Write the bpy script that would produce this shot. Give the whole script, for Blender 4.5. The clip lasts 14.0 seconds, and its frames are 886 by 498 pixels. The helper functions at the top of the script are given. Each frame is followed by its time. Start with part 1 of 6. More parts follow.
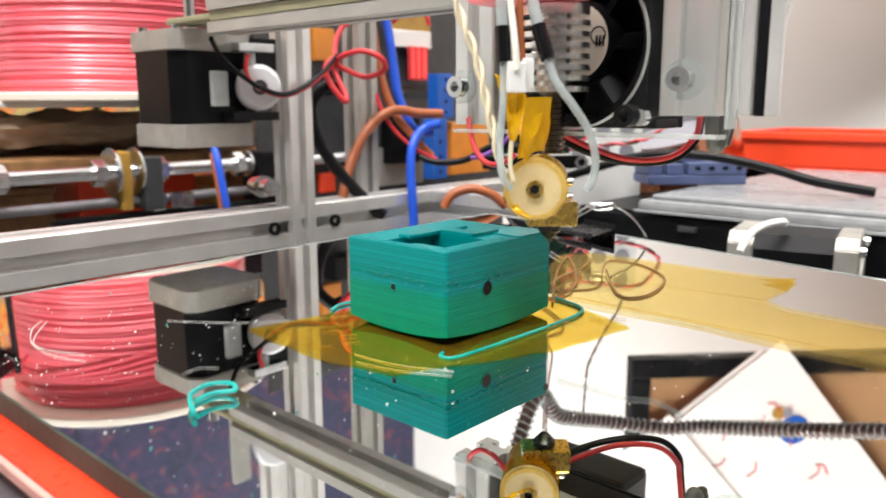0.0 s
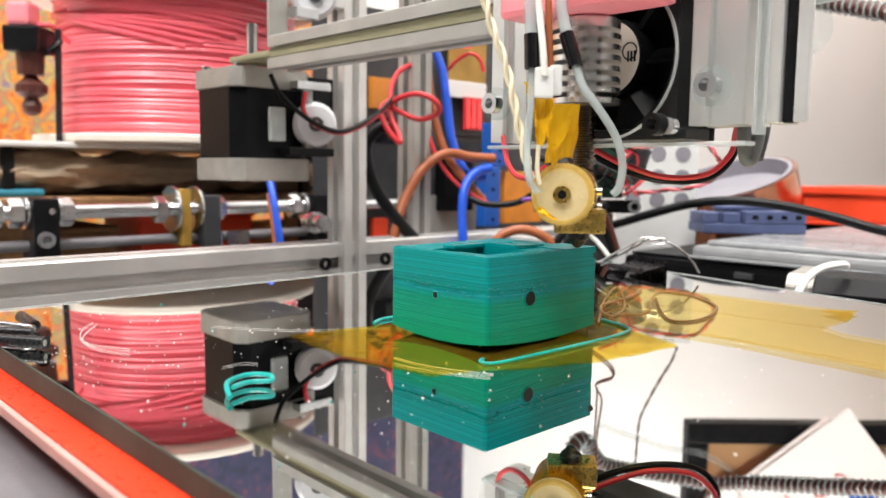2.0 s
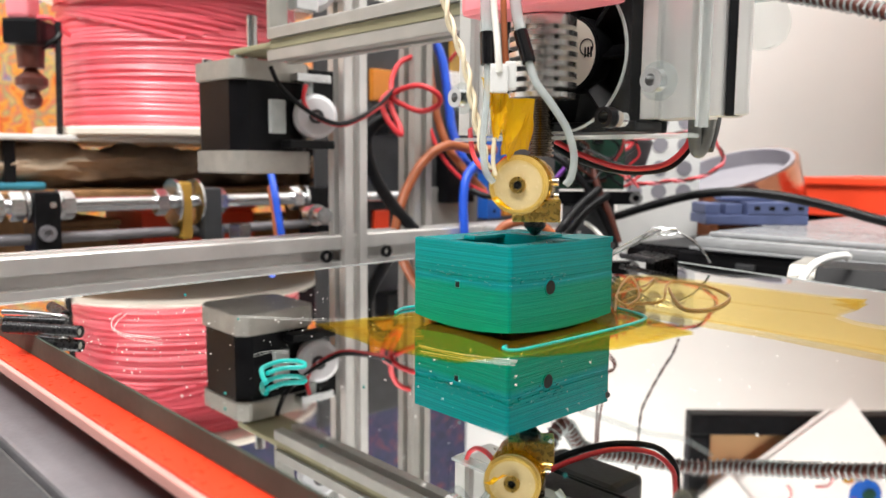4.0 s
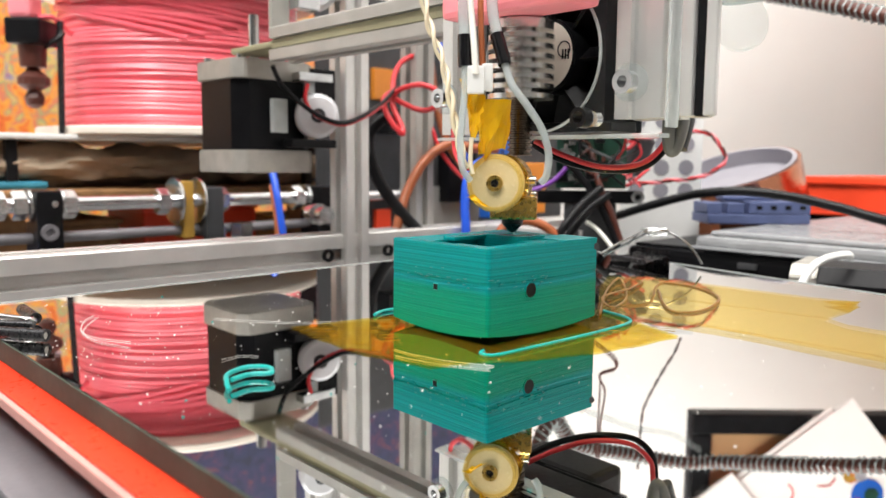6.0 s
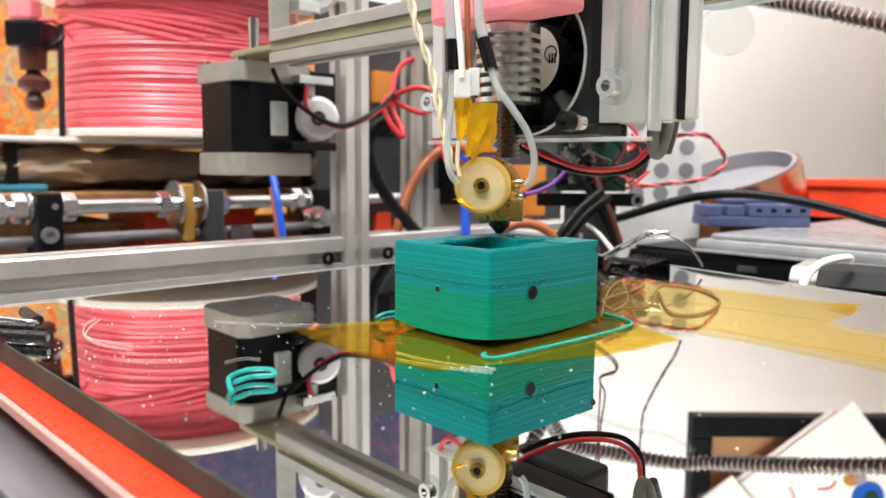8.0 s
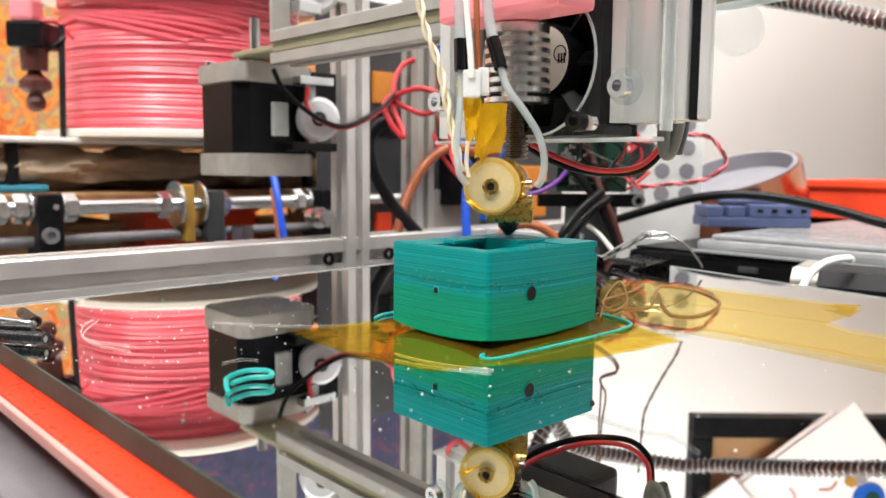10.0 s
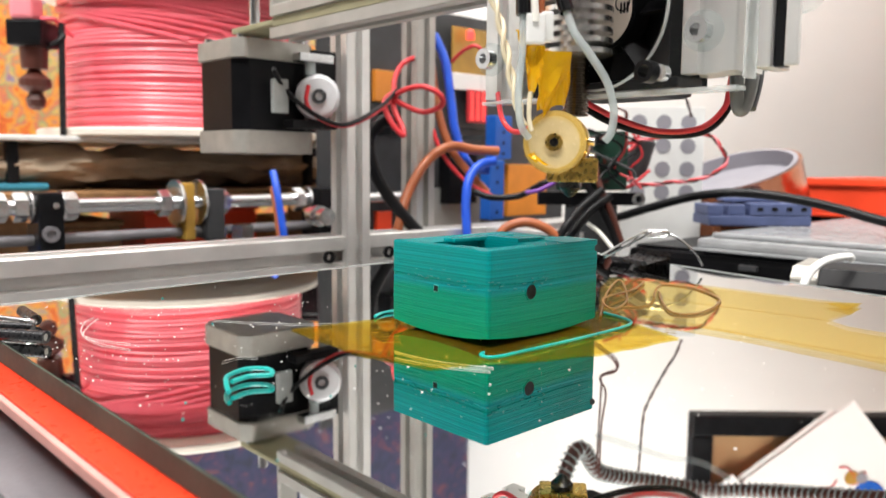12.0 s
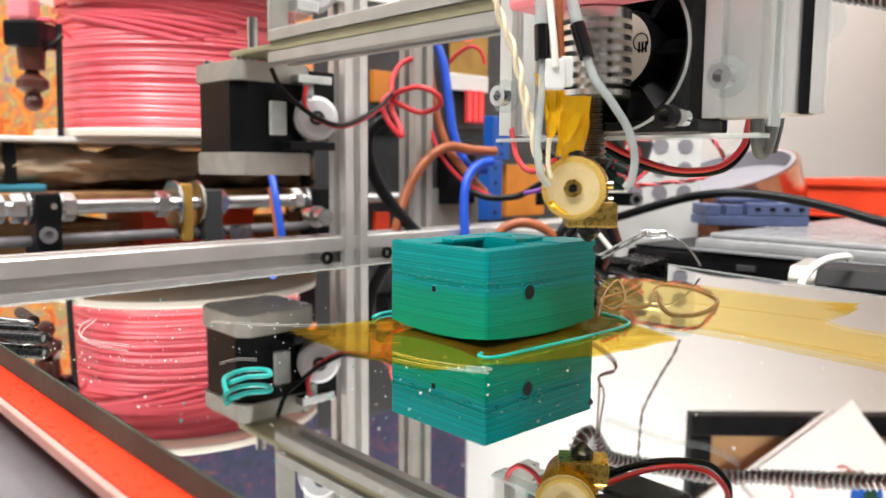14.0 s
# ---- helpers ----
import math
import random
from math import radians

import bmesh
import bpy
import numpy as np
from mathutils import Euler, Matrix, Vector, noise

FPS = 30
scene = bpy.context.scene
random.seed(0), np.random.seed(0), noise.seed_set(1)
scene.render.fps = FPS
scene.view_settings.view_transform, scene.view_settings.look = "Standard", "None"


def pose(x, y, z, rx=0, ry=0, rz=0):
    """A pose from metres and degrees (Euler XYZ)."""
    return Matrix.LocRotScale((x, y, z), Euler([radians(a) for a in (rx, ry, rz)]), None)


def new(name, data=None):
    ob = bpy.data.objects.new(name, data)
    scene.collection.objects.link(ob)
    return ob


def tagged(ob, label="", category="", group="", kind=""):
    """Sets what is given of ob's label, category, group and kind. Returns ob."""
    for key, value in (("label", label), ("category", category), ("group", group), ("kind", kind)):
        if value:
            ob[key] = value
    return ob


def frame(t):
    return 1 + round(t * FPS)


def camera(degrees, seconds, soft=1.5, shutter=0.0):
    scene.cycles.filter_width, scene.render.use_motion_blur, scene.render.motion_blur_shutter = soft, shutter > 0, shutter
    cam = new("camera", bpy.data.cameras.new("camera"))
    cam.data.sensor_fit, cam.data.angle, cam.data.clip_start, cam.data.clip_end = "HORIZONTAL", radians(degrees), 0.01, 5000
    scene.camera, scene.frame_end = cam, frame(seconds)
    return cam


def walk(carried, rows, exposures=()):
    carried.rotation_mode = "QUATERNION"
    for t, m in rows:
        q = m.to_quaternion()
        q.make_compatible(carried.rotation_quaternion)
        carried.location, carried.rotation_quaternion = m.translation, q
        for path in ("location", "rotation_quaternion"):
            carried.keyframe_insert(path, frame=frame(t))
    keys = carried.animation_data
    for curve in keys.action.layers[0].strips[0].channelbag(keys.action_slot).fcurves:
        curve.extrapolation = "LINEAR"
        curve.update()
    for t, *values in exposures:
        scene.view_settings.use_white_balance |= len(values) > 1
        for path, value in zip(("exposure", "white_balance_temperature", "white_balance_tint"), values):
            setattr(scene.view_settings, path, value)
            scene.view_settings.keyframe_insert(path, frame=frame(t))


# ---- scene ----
cam = camera(58.5, 14.0, soft=1.5, shutter=0.4)
cam.data.dof.use_dof = True
cam.data.dof.focus_distance, cam.data.dof.aperture_fstop = 0.20, 24
PATH = [
    (0, -0.0030, -0.0022, 0.0514, 79.595, 0.144, 42.524),
    (0.2, -0.0021, -0.0024, 0.0451, 80.440, -0.700, 43.922),
    (0.5, 0.0007, -0.0014, 0.0386, 81.095, -1.511, 44.668),
    (1, 0.0007, -0.0005, 0.0387, 80.880, -0.794, 45.059),
    (1.5, -0.0021, 0.0015, 0.0383, 82.181, -0.662, 45.493),
    (2, -0.0002, -0.0007, 0.0384, 84.289, -0.689, 46.671),
    (2.5, 0.0000, 0.0000, 0.0385, 84.165, -0.464, 46.709),
    (3, 0.0000, 0.0000, 0.0385, 83.927, -0.435, 46.712),
    (5.5, 0.0000, 0.0000, 0.0385, 83.601, -0.573, 46.935),
    (6, 0.0000, 0.0000, 0.0385, 83.639, -0.502, 46.949),
    (6.5, 0.0000, 0.0000, 0.0385, 83.638, -0.498, 46.967),
    (7, 0.0000, 0.0000, 0.0385, 83.700, -0.500, 47.000),
    (7.5, 0.0000, 0.0000, 0.0385, 83.823, -0.500, 46.999),
    (8, 0.0000, 0.0000, 0.0385, 83.837, -0.501, 46.954),
    (10.5, 0.0000, 0.0000, 0.0385, 83.887, -0.511, 47.010),
    (11, 0.0000, 0.0000, 0.0385, 83.887, -0.511, 47.010),
    (11.5, 0.0000, 0.0000, 0.0385, 83.880, -0.470, 47.020),
    (12, 0.0000, 0.0000, 0.0385, 83.762, -0.500, 47.013),
    (12.5, 0.0000, 0.0000, 0.0385, 83.763, -0.502, 46.876),
    (13, 0.0000, 0.0000, 0.0385, 83.864, -0.450, 46.894),
    (13.5, 0.0000, 0.0000, 0.0385, 83.762, -0.498, 46.882),
    (14, 0.0000, 0.0000, 0.0385, 83.799, -0.440, 46.868),
]
walk(cam, [(row[0], pose(*row[1:])) for row in PATH])

# ---- light: a white room, an unseen lamp overhead and three added fill lamps ----
world = bpy.data.worlds.new("room_world")
world.use_nodes = True
world.node_tree.nodes["Background"].inputs[0].default_value = (1, 0.97, 0.93, 1)
world.node_tree.nodes["Background"].inputs[1].default_value = 0.05
scene.world = world
scene.view_settings.exposure = 0.05


def unseen_lamp(x, y, z, sx, sy, power, tilt=0, turn=0):
    d = bpy.data.lights.new("unseen_light", "AREA")
    d.shape, d.size, d.size_y, d.energy, d.color = "RECTANGLE", sx, sy, power, (1.0, 0.975, 0.945)
    ob = new("unseen_light", d)
    ob.location = (x, y, z)
    ob.rotation_euler = (math.radians(tilt), 0, math.radians(turn))
    return ob


unseen_lamp(-0.05, -0.10, 1.55, 1.3, 0.22, 9)
# Added fill from the left, tilted at the spool.
unseen_lamp(-0.45, -0.75, 1.50, 1.2, 0.30, 15, 36, 12)
# Added frontal fill for the wall and the things before it.
unseen_lamp(0.35, -0.55, 1.50, 1.2, 0.25, 31, 42, 30)
# Added wash, aimed away from the printer to brighten the north wall.
unseen_lamp(-0.20, 0.36, 1.46, 0.9, 0.2, 16, 40, 4)


# ---- materials ----
def ramp(nt, fac, stops):
    r = nt.nodes.new("ShaderNodeValToRGB")
    el = r.color_ramp.elements
    while len(el) < len(stops):
        el.new(0.5)
    for e, (p, c) in zip(el, stops):
        e.position, e.color = p, (*c, 1)
    nt.links.new(fac, r.inputs[0])
    return r.outputs[0]


def mat(name, color, rough=0.5, metal=0.0, vary=0.15, scale=120.0, bump=0.1, fine=900.0, coat=0.0, stretch=(1, 1, 1), rand=0.0, spec=0.5):
    m = bpy.data.materials.new(name)
    m.use_nodes = True
    nt = m.node_tree
    b = nt.nodes["Principled BSDF"]
    co = nt.nodes.new("ShaderNodeTexCoord")
    mp = nt.nodes.new("ShaderNodeMapping")
    mp.inputs["Scale"].default_value = stretch
    nt.links.new(co.outputs["Object"], mp.inputs[0])
    n1, n2 = nt.nodes.new("ShaderNodeTexNoise"), nt.nodes.new("ShaderNodeTexNoise")
    for n, s in ((n1, scale), (n2, fine)):
        n.inputs["Scale"].default_value, n.inputs["Detail"].default_value = s, 4
        nt.links.new(mp.outputs[0], n.inputs["Vector"])
    lo = tuple(c * (1 - vary) for c in color)
    hi = tuple(min(1, c * (1 + vary)) for c in color)
    col = ramp(nt, n1.outputs[0], [(0.3, lo), (0.7, hi)])
    if rand:
        info = nt.nodes.new("ShaderNodeObjectInfo")
        hs = nt.nodes.new("ShaderNodeHueSaturation")
        mr = nt.nodes.new("ShaderNodeMapRange")
        mr.inputs[3].default_value, mr.inputs[4].default_value = 1 - rand, 1 + rand
        nt.links.new(info.outputs["Random"], mr.inputs[0])
        nt.links.new(mr.outputs[0], hs.inputs["Value"])
        nt.links.new(col, hs.inputs["Color"])
        col = hs.outputs[0]
    nt.links.new(col, b.inputs["Base Color"])
    b.inputs["Metallic"].default_value = metal
    b.inputs["Specular IOR Level"].default_value = spec
    b.inputs["Coat Weight"].default_value = coat
    rr = nt.nodes.new("ShaderNodeMapRange")
    rr.inputs[3].default_value, rr.inputs[4].default_value = max(0.02, rough - 0.1), min(1, rough + 0.1)
    nt.links.new(n2.outputs[0], rr.inputs[0])
    nt.links.new(rr.outputs[0], b.inputs["Roughness"])
    if bump:
        bp = nt.nodes.new("ShaderNodeBump")
        bp.inputs["Strength"].default_value, bp.inputs["Distance"].default_value = bump, 0.0004
        nt.links.new(n2.outputs[0], bp.inputs["Height"])
        nt.links.new(bp.outputs[0], b.inputs["Normal"])
    return m


def clear(name, color, rough=0.05, ior=1.45, solid=0.0, tint=(1, 1, 1), crumple=0.0, shiny=False):
    """Clear or tinted sheet: see-through with a gloss, partly milky."""
    m = bpy.data.materials.new(name)
    m.use_nodes = True
    nt = m.node_tree
    b = nt.nodes["Principled BSDF"]
    b.inputs["Base Color"].default_value = (*color, 1)
    b.inputs["Roughness"].default_value = rough
    b.inputs["IOR"].default_value = ior
    tr = nt.nodes.new("ShaderNodeBsdfTransparent")
    tr.inputs[0].default_value = (*tint, 1)
    mx = nt.nodes.new("ShaderNodeMixShader")
    n = nt.nodes.new("ShaderNodeTexNoise")
    n.inputs["Scale"].default_value = 140
    co = nt.nodes.new("ShaderNodeTexCoord")
    nt.links.new(co.outputs["Object"], n.inputs["Vector"])
    mr = nt.nodes.new("ShaderNodeMapRange")
    if crumple:
        w = nt.nodes.new("ShaderNodeTexNoise")
        w.inputs["Scale"].default_value, w.inputs["Detail"].default_value = 260, 4
        nt.links.new(co.outputs["Object"], w.inputs["Vector"])
        bp = nt.nodes.new("ShaderNodeBump")
        bp.inputs["Strength"].default_value, bp.inputs["Distance"].default_value = crumple, 0.001
        nt.links.new(w.outputs[0], bp.inputs["Height"])
        nt.links.new(bp.outputs[0], b.inputs["Normal"])
    mr.inputs[3].default_value, mr.inputs[4].default_value = solid * 0.75, min(1, solid * 1.25)
    nt.links.new(n.outputs[0], mr.inputs[0])
    nt.links.new(mr.outputs[0], mx.inputs[0])
    nt.links.new(tr.outputs[0], mx.inputs[1])
    nt.links.new(b.outputs[0], mx.inputs[2])
    out = mx.outputs[0]
    if shiny:
        gl = nt.nodes.new("ShaderNodeBsdfGlossy")
        gl.inputs["Roughness"].default_value = rough
        nt.links.new(bp.outputs[0], gl.inputs["Normal"])
        m2 = nt.nodes.new("ShaderNodeMixShader")
        m2.inputs[0].default_value = 0.04
        nt.links.new(out, m2.inputs[1])
        nt.links.new(gl.outputs[0], m2.inputs[2])
        out = m2.outputs[0]
    nt.links.new(out, nt.nodes["Material Output"].inputs[0])
    return m


def glow(name, color, strength):
    m = bpy.data.materials.new(name)
    m.use_nodes = True
    b = m.node_tree.nodes["Principled BSDF"]
    b.inputs["Base Color"].default_value = (*color, 1)
    b.inputs["Emission Color"].default_value = (*color, 1)
    b.inputs["Emission Strength"].default_value = strength
    return m


def mirror_material():
    m = bpy.data.materials.new("mirror_glass")
    m.use_nodes = True
    nt = m.node_tree
    b = nt.nodes["Principled BSDF"]
    b.inputs["Metallic"].default_value = 1
    co = nt.nodes.new("ShaderNodeTexCoord")
    n = nt.nodes.new("ShaderNodeTexNoise")
    n.inputs["Scale"].default_value, n.inputs["Detail"].default_value = 28, 6
    nt.links.new(co.outputs["Object"], n.inputs["Vector"])
    nt.links.new(ramp(nt, n.outputs[0], [(0.3, (0.74, 0.75, 0.74)), (0.7, (0.80, 0.81, 0.80))]), b.inputs["Base Color"])
    sm = nt.nodes.new("ShaderNodeTexNoise")
    sm.inputs["Scale"].default_value, sm.inputs["Detail"].default_value = 60, 8
    nt.links.new(co.outputs["Object"], sm.inputs["Vector"])
    mr = nt.nodes.new("ShaderNodeMapRange")
    mr.inputs[1].default_value, mr.inputs[2].default_value = 0.5, 0.8
    mr.inputs[3].default_value, mr.inputs[4].default_value = 0.004, 0.07
    nt.links.new(sm.outputs[0], mr.inputs[0])
    nt.links.new(mr.outputs[0], b.inputs["Roughness"])
    return m


def print_material(name, dark, light, pitch, bump=0.5):
    """Printed plastic: fine layer lines and broad bands that run level."""
    m = bpy.data.materials.new(name)
    m.use_nodes = True
    nt = m.node_tree
    b = nt.nodes["Principled BSDF"]
    co = nt.nodes.new("ShaderNodeTexCoord")
    mp = nt.nodes.new("ShaderNodeMapping")
    mp.inputs["Scale"].default_value = (3, 3, 1700)
    nt.links.new(co.outputs["Object"], mp.inputs[0])
    n = nt.nodes.new("ShaderNodeTexNoise")
    n.inputs["Scale"].default_value, n.inputs["Detail"].default_value = 1.0, 3
    nt.links.new(mp.outputs[0], n.inputs["Vector"])
    sep = nt.nodes.new("ShaderNodeSeparateXYZ")
    nt.links.new(co.outputs["Object"], sep.inputs[0])
    zr = nt.nodes.new("ShaderNodeMapRange")
    zr.inputs[1].default_value, zr.inputs[2].default_value = 0.0, 0.0192
    nt.links.new(sep.outputs[2], zr.inputs[0])
    bands = ramp(nt, zr.outputs[0], [(0.0, (0.0, 0.86, 0.56)), (0.35, (0.0, 0.88, 0.66)), (0.55, (0.0, 0.82, 0.62)), (0.63, (0.0, 0.82, 1.0)), (0.70, (0.0, 0.80, 0.86)), (1.0, (0.0, 0.88, 1.0))])
    mul = nt.nodes.new("ShaderNodeMix")
    mul.data_type, mul.blend_type = "RGBA", "MULTIPLY"
    mul.inputs[0].default_value = 1.0
    nt.links.new(ramp(nt, n.outputs[0], [(0.25, dark), (0.75, light)]), mul.inputs[6])
    nt.links.new(bands, mul.inputs[7])
    nt.links.new(mul.outputs[2], b.inputs["Base Color"])
    mp2 = nt.nodes.new("ShaderNodeMapping")
    mp2.inputs["Scale"].default_value = (8, 8, 1.0 / pitch)
    nt.links.new(co.outputs["Object"], mp2.inputs[0])
    n2 = nt.nodes.new("ShaderNodeTexNoise")
    n2.inputs["Scale"].default_value, n2.inputs["Detail"].default_value = 1.0, 3
    nt.links.new(mp2.outputs[0], n2.inputs["Vector"])
    bp = nt.nodes.new("ShaderNodeBump")
    bp.inputs["Strength"].default_value, bp.inputs["Distance"].default_value = bump, 0.0004
    nt.links.new(n2.outputs[0], bp.inputs["Height"])
    nt.links.new(bp.outputs[0], b.inputs["Normal"])
    b.inputs["Roughness"].default_value = 0.27
    b.inputs["Specular IOR Level"].default_value = 0.09
    return m


def poster_material(name, stops, scale):
    """Bright blotches of many colours, as on a printed poster."""
    m = bpy.data.materials.new(name)
    m.use_nodes = True
    nt = m.node_tree
    b = nt.nodes["Principled BSDF"]
    co = nt.nodes.new("ShaderNodeTexCoord")
    n = nt.nodes.new("ShaderNodeTexNoise")
    n.inputs["Scale"].default_value, n.inputs["Detail"].default_value, n.inputs["Distortion"].default_value = scale, 3, 1.2
    nt.links.new(co.outputs["Object"], n.inputs["Vector"])
    nt.links.new(ramp(nt, n.outputs[0], stops), b.inputs["Base Color"])
    b.inputs["Roughness"].default_value = 0.4
    return m


ALU = mat("brushed_aluminium", (0.74, 0.73, 0.71), 0.36, 0.6, 0.08, 60, 0.06, 1500)
ALU_DULL = mat("anodised_aluminium", (0.43, 0.42, 0.39), 0.45, 0.5, 0.1, 60, 0.08, 1400)
DARKALU = mat("grey_lavender_aluminium", (0.22, 0.21, 0.225), 0.45, 0.4, 0.15, 60, 0.1)
STEEL = mat("zinc_steel", (0.72, 0.73, 0.74), 0.2, 1.0, 0.12, 90, 0.05)
KWRAP = mat("amber_wrapped_metal", (0.62, 0.36, 0.035), 0.22, 0.6, 0.25, 220, 0.35, 500)
THREAD = mat("blackened_thread", (0.16, 0.13, 0.10), 0.25, 1.0, 0.3, 90, 0.0, 60)
GLOSSBLACK = mat("glossy_black_sleeve", (0.006, 0.006, 0.007), 0.14, 0, 0.2, 90, 0.05)
DARKSTEEL = mat("black_steel", (0.02, 0.02, 0.022), 0.28, 0.3, 0.3, 90, 0.05)
BLACK = mat("black_plastic", (0.007, 0.007, 0.008), 0.34, 0, 0.4, 90, 0.12, spec=0.2)
BLACKMATT = mat("matt_black_paint", (0.005, 0.005, 0.006), 0.36, 0, 0.3, 80, 0.06, spec=0.14)
CAST = mat("cast_aluminium_cap", (0.40, 0.385, 0.35), 0.5, 0.55, 0.12, 130, 0.25, 1600)
WHITEP = mat("white_plastic", (0.78, 0.78, 0.76), 0.35, 0, 0.05, 60, 0.05)
NYLON = mat("white_nylon", (0.62, 0.62, 0.64), 0.3, 0, 0.04, 60, 0.05)
PINK = mat("pink_filament", (1.0, 0.17, 0.22), 0.24, 0, 0.06, 30, 0.0, 600)
PINKP = mat("pink_print", (0.95, 0.28, 0.32), 0.4, 0, 0.08, 60, 0.2, 900)
CREAM = mat("cream_flange", (0.86, 0.78, 0.68), 0.5, 0, 0.05, 20, 0.05)
CLOTH = mat("beige_cloth", (0.42, 0.33, 0.24), 0.9, 0, 0.28, 30, 0.8, 900)
MAROON = mat("dark_red_brown_plastic", (0.085, 0.022, 0.014), 0.4, 0, 0.2, 60, 0.1)
WOOD = mat("brown_board", (0.26, 0.13, 0.05), 0.6, 0, 0.3, 20, 0.2, 300, stretch=(1, 6, 6))
RED = mat("red_wire", (0.62, 0.03, 0.04), 0.35, 0, 0.15, 60, 0.05)
BROWNW = mat("brown_wire", (0.36, 0.10, 0.035), 0.4, 0, 0.15, 60, 0.05)
BLUEW = mat("blue_wire", (0.015, 0.09, 0.62), 0.35, 0, 0.15, 60, 0.05)
BLUEP = mat("blue_terminal_plastic", (0.01, 0.10, 0.45), 0.4, 0, 0.1, 60, 0.05)
ORANGEP = mat("orange_relay_plastic", (0.75, 0.26, 0.03), 0.4, 0, 0.1, 60, 0.05)
TRAY = mat("orange_red_plastic", (0.85, 0.065, 0.02), 0.4, 0, 0.1, 25, 0.08)
LILAC = mat("slate_blue_print", (0.085, 0.11, 0.23), 0.5, 0, 0.12, 80, 0.3)
BRASS = mat("brass", (0.72, 0.48, 0.12), 0.28, 1.0, 0.15, 150, 0.15)
AMBERCAP = mat("waxy_yellow_plastic", (0.62, 0.49, 0.26), 0.25, 0, 0.1, 150, 0.2)
YELLOWW = mat("amber_washer", (0.42, 0.24, 0.04), 0.4, 0, 0.15, 90, 0.1)
GREYP = mat("grey_plastic", (0.045, 0.047, 0.05), 0.45, 0, 0.15, 90, 0.1)
GREYSLEEVE = mat("grey_sleeve", (0.16, 0.16, 0.15), 0.45, 0, 0.2, 90, 0.1)
PCBRED = mat("orange_red_circuit_board", (0.80, 0.045, 0.014), 0.3, 0, 0.12, 30, 0.05, 500)
PCBEDGE = mat("board_edge", (0.62, 0.30, 0.26), 0.5, 0, 0.1, 60, 0.1)
PCBGREEN = mat("green_circuit_board", (0.012, 0.05, 0.032), 0.35, 0, 0.3, 90, 0.1)
GLASSEDGE = mat("ground_glass_edge", (0.048, 0.064, 0.05), 0.6, 0, 0.2, 60, 0.05, spec=0.2)
GLASSBODY = mat("glass_underside", (0.05, 0.06, 0.055), 0.4, 0, 0.1, 60)
COPPER = mat("copper_film", (0.55, 0.22, 0.12), 0.16, 1.0, 0.25, 45, 0.15, 300)
CUPINNER = mat("lilac_grey_card", (0.27, 0.26, 0.29), 0.6, 0, 0.08, 40, 0.1)
WALL = mat("white_wall_paint", (0.84, 0.83, 0.81), 0.75, 0, 0.03, 6, 0.1, 200)
# For the unseen walls: dark so that little light bounces back.
LOWBOUNCE = mat("low_bounce_grey", (0.30, 0.30, 0.30), 0.8, 0, 0.06, 6, 0.1, 200)
TABLE = mat("grey_table_top", (0.16, 0.155, 0.15), 0.5, 0, 0.12, 12, 0.1, 300)
FLOORM = mat("grey_vinyl_floor", (0.14, 0.135, 0.13), 0.6, 0, 0.12, 3, 0.1, 60)
CARD = mat("brown_cardboard", (0.42, 0.24, 0.11), 0.8, 0, 0.12, 14, 0.2, 300)
PAPER = mat("white_paper", (0.86, 0.85, 0.82), 0.6, 0, 0.03, 20, 0.05)
STRING = mat("oozed_brown_plastic", (0.30, 0.15, 0.03), 0.35, 0, 0.3, 200, 0.1)
IVORY = mat("ivory_wire", (0.72, 0.64, 0.46), 0.4, 0, 0.08, 60, 0.05)
WHITEW = mat("white_wire", (0.80, 0.78, 0.72), 0.35, 0, 0.06, 60, 0.05)
TEAL = print_material("teal_print", (0.0, 0.160, 0.145), (0.0, 0.325, 0.300), 0.00028, 0.45)
TEALS = mat("teal_strand", (0.0, 0.32, 0.29), 0.3, 0, 0.15, 200, 0.05)
CREASE = mat("amber_crease", (0.50, 0.30, 0.03), 0.15, 0.2, 0.5, 300, 0.1)
PITSHADE = mat("pit_shade_teal", (0.0, 0.17, 0.17), 0.6, 0, 0.2, 200, 0.05)
MIRROR = mirror_material()
GLASSTOP = clear("glass_face", (0.01, 0.012, 0.01), 0.02, 1.5, 0.05, (0.99, 1.0, 0.99))
KAPTON = clear("kapton_film", (0.60, 0.38, 0.04), 0.10, 1.6, 0.05, (0.98, 0.90, 0.50), 0.5, True)
KAPTONP = clear("kapton_film_pale", (0.68, 0.52, 0.20), 0.2, 1.5, 0.08, (1.0, 0.95, 0.76), 0.2)
KAPTONF = clear("kapton_flap", (0.95, 0.60, 0.015), 0.10, 1.6, 0.55, (0.98, 0.78, 0.14), 0.6)
ACRYL = clear("clear_acrylic", (0.30, 0.32, 0.32), 0.03, 1.49, 0.02, (0.985, 0.99, 0.99))
# Paler, cloudier acrylic: on edges its colour stands in for the glint.
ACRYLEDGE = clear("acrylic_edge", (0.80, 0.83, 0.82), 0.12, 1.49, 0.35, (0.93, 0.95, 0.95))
MILKY = clear("milky_plastic", (0.46, 0.47, 0.48), 0.25, 1.45, 0.65, (0.8, 0.82, 0.83))
SLEEVE = clear("clear_sleeve", (0.56, 0.60, 0.60), 0.12, 1.45, 0.5, (0.9, 0.95, 0.95))
WASHERM = clear("clear_washer", (0.5, 0.54, 0.53), 0.08, 1.49, 0.12, (0.95, 0.97, 0.97))
POLISHED = mat("polished_aluminium", (0.88, 0.87, 0.85), 0.26, 0.9, 0.04, 60, 0.0, 60)
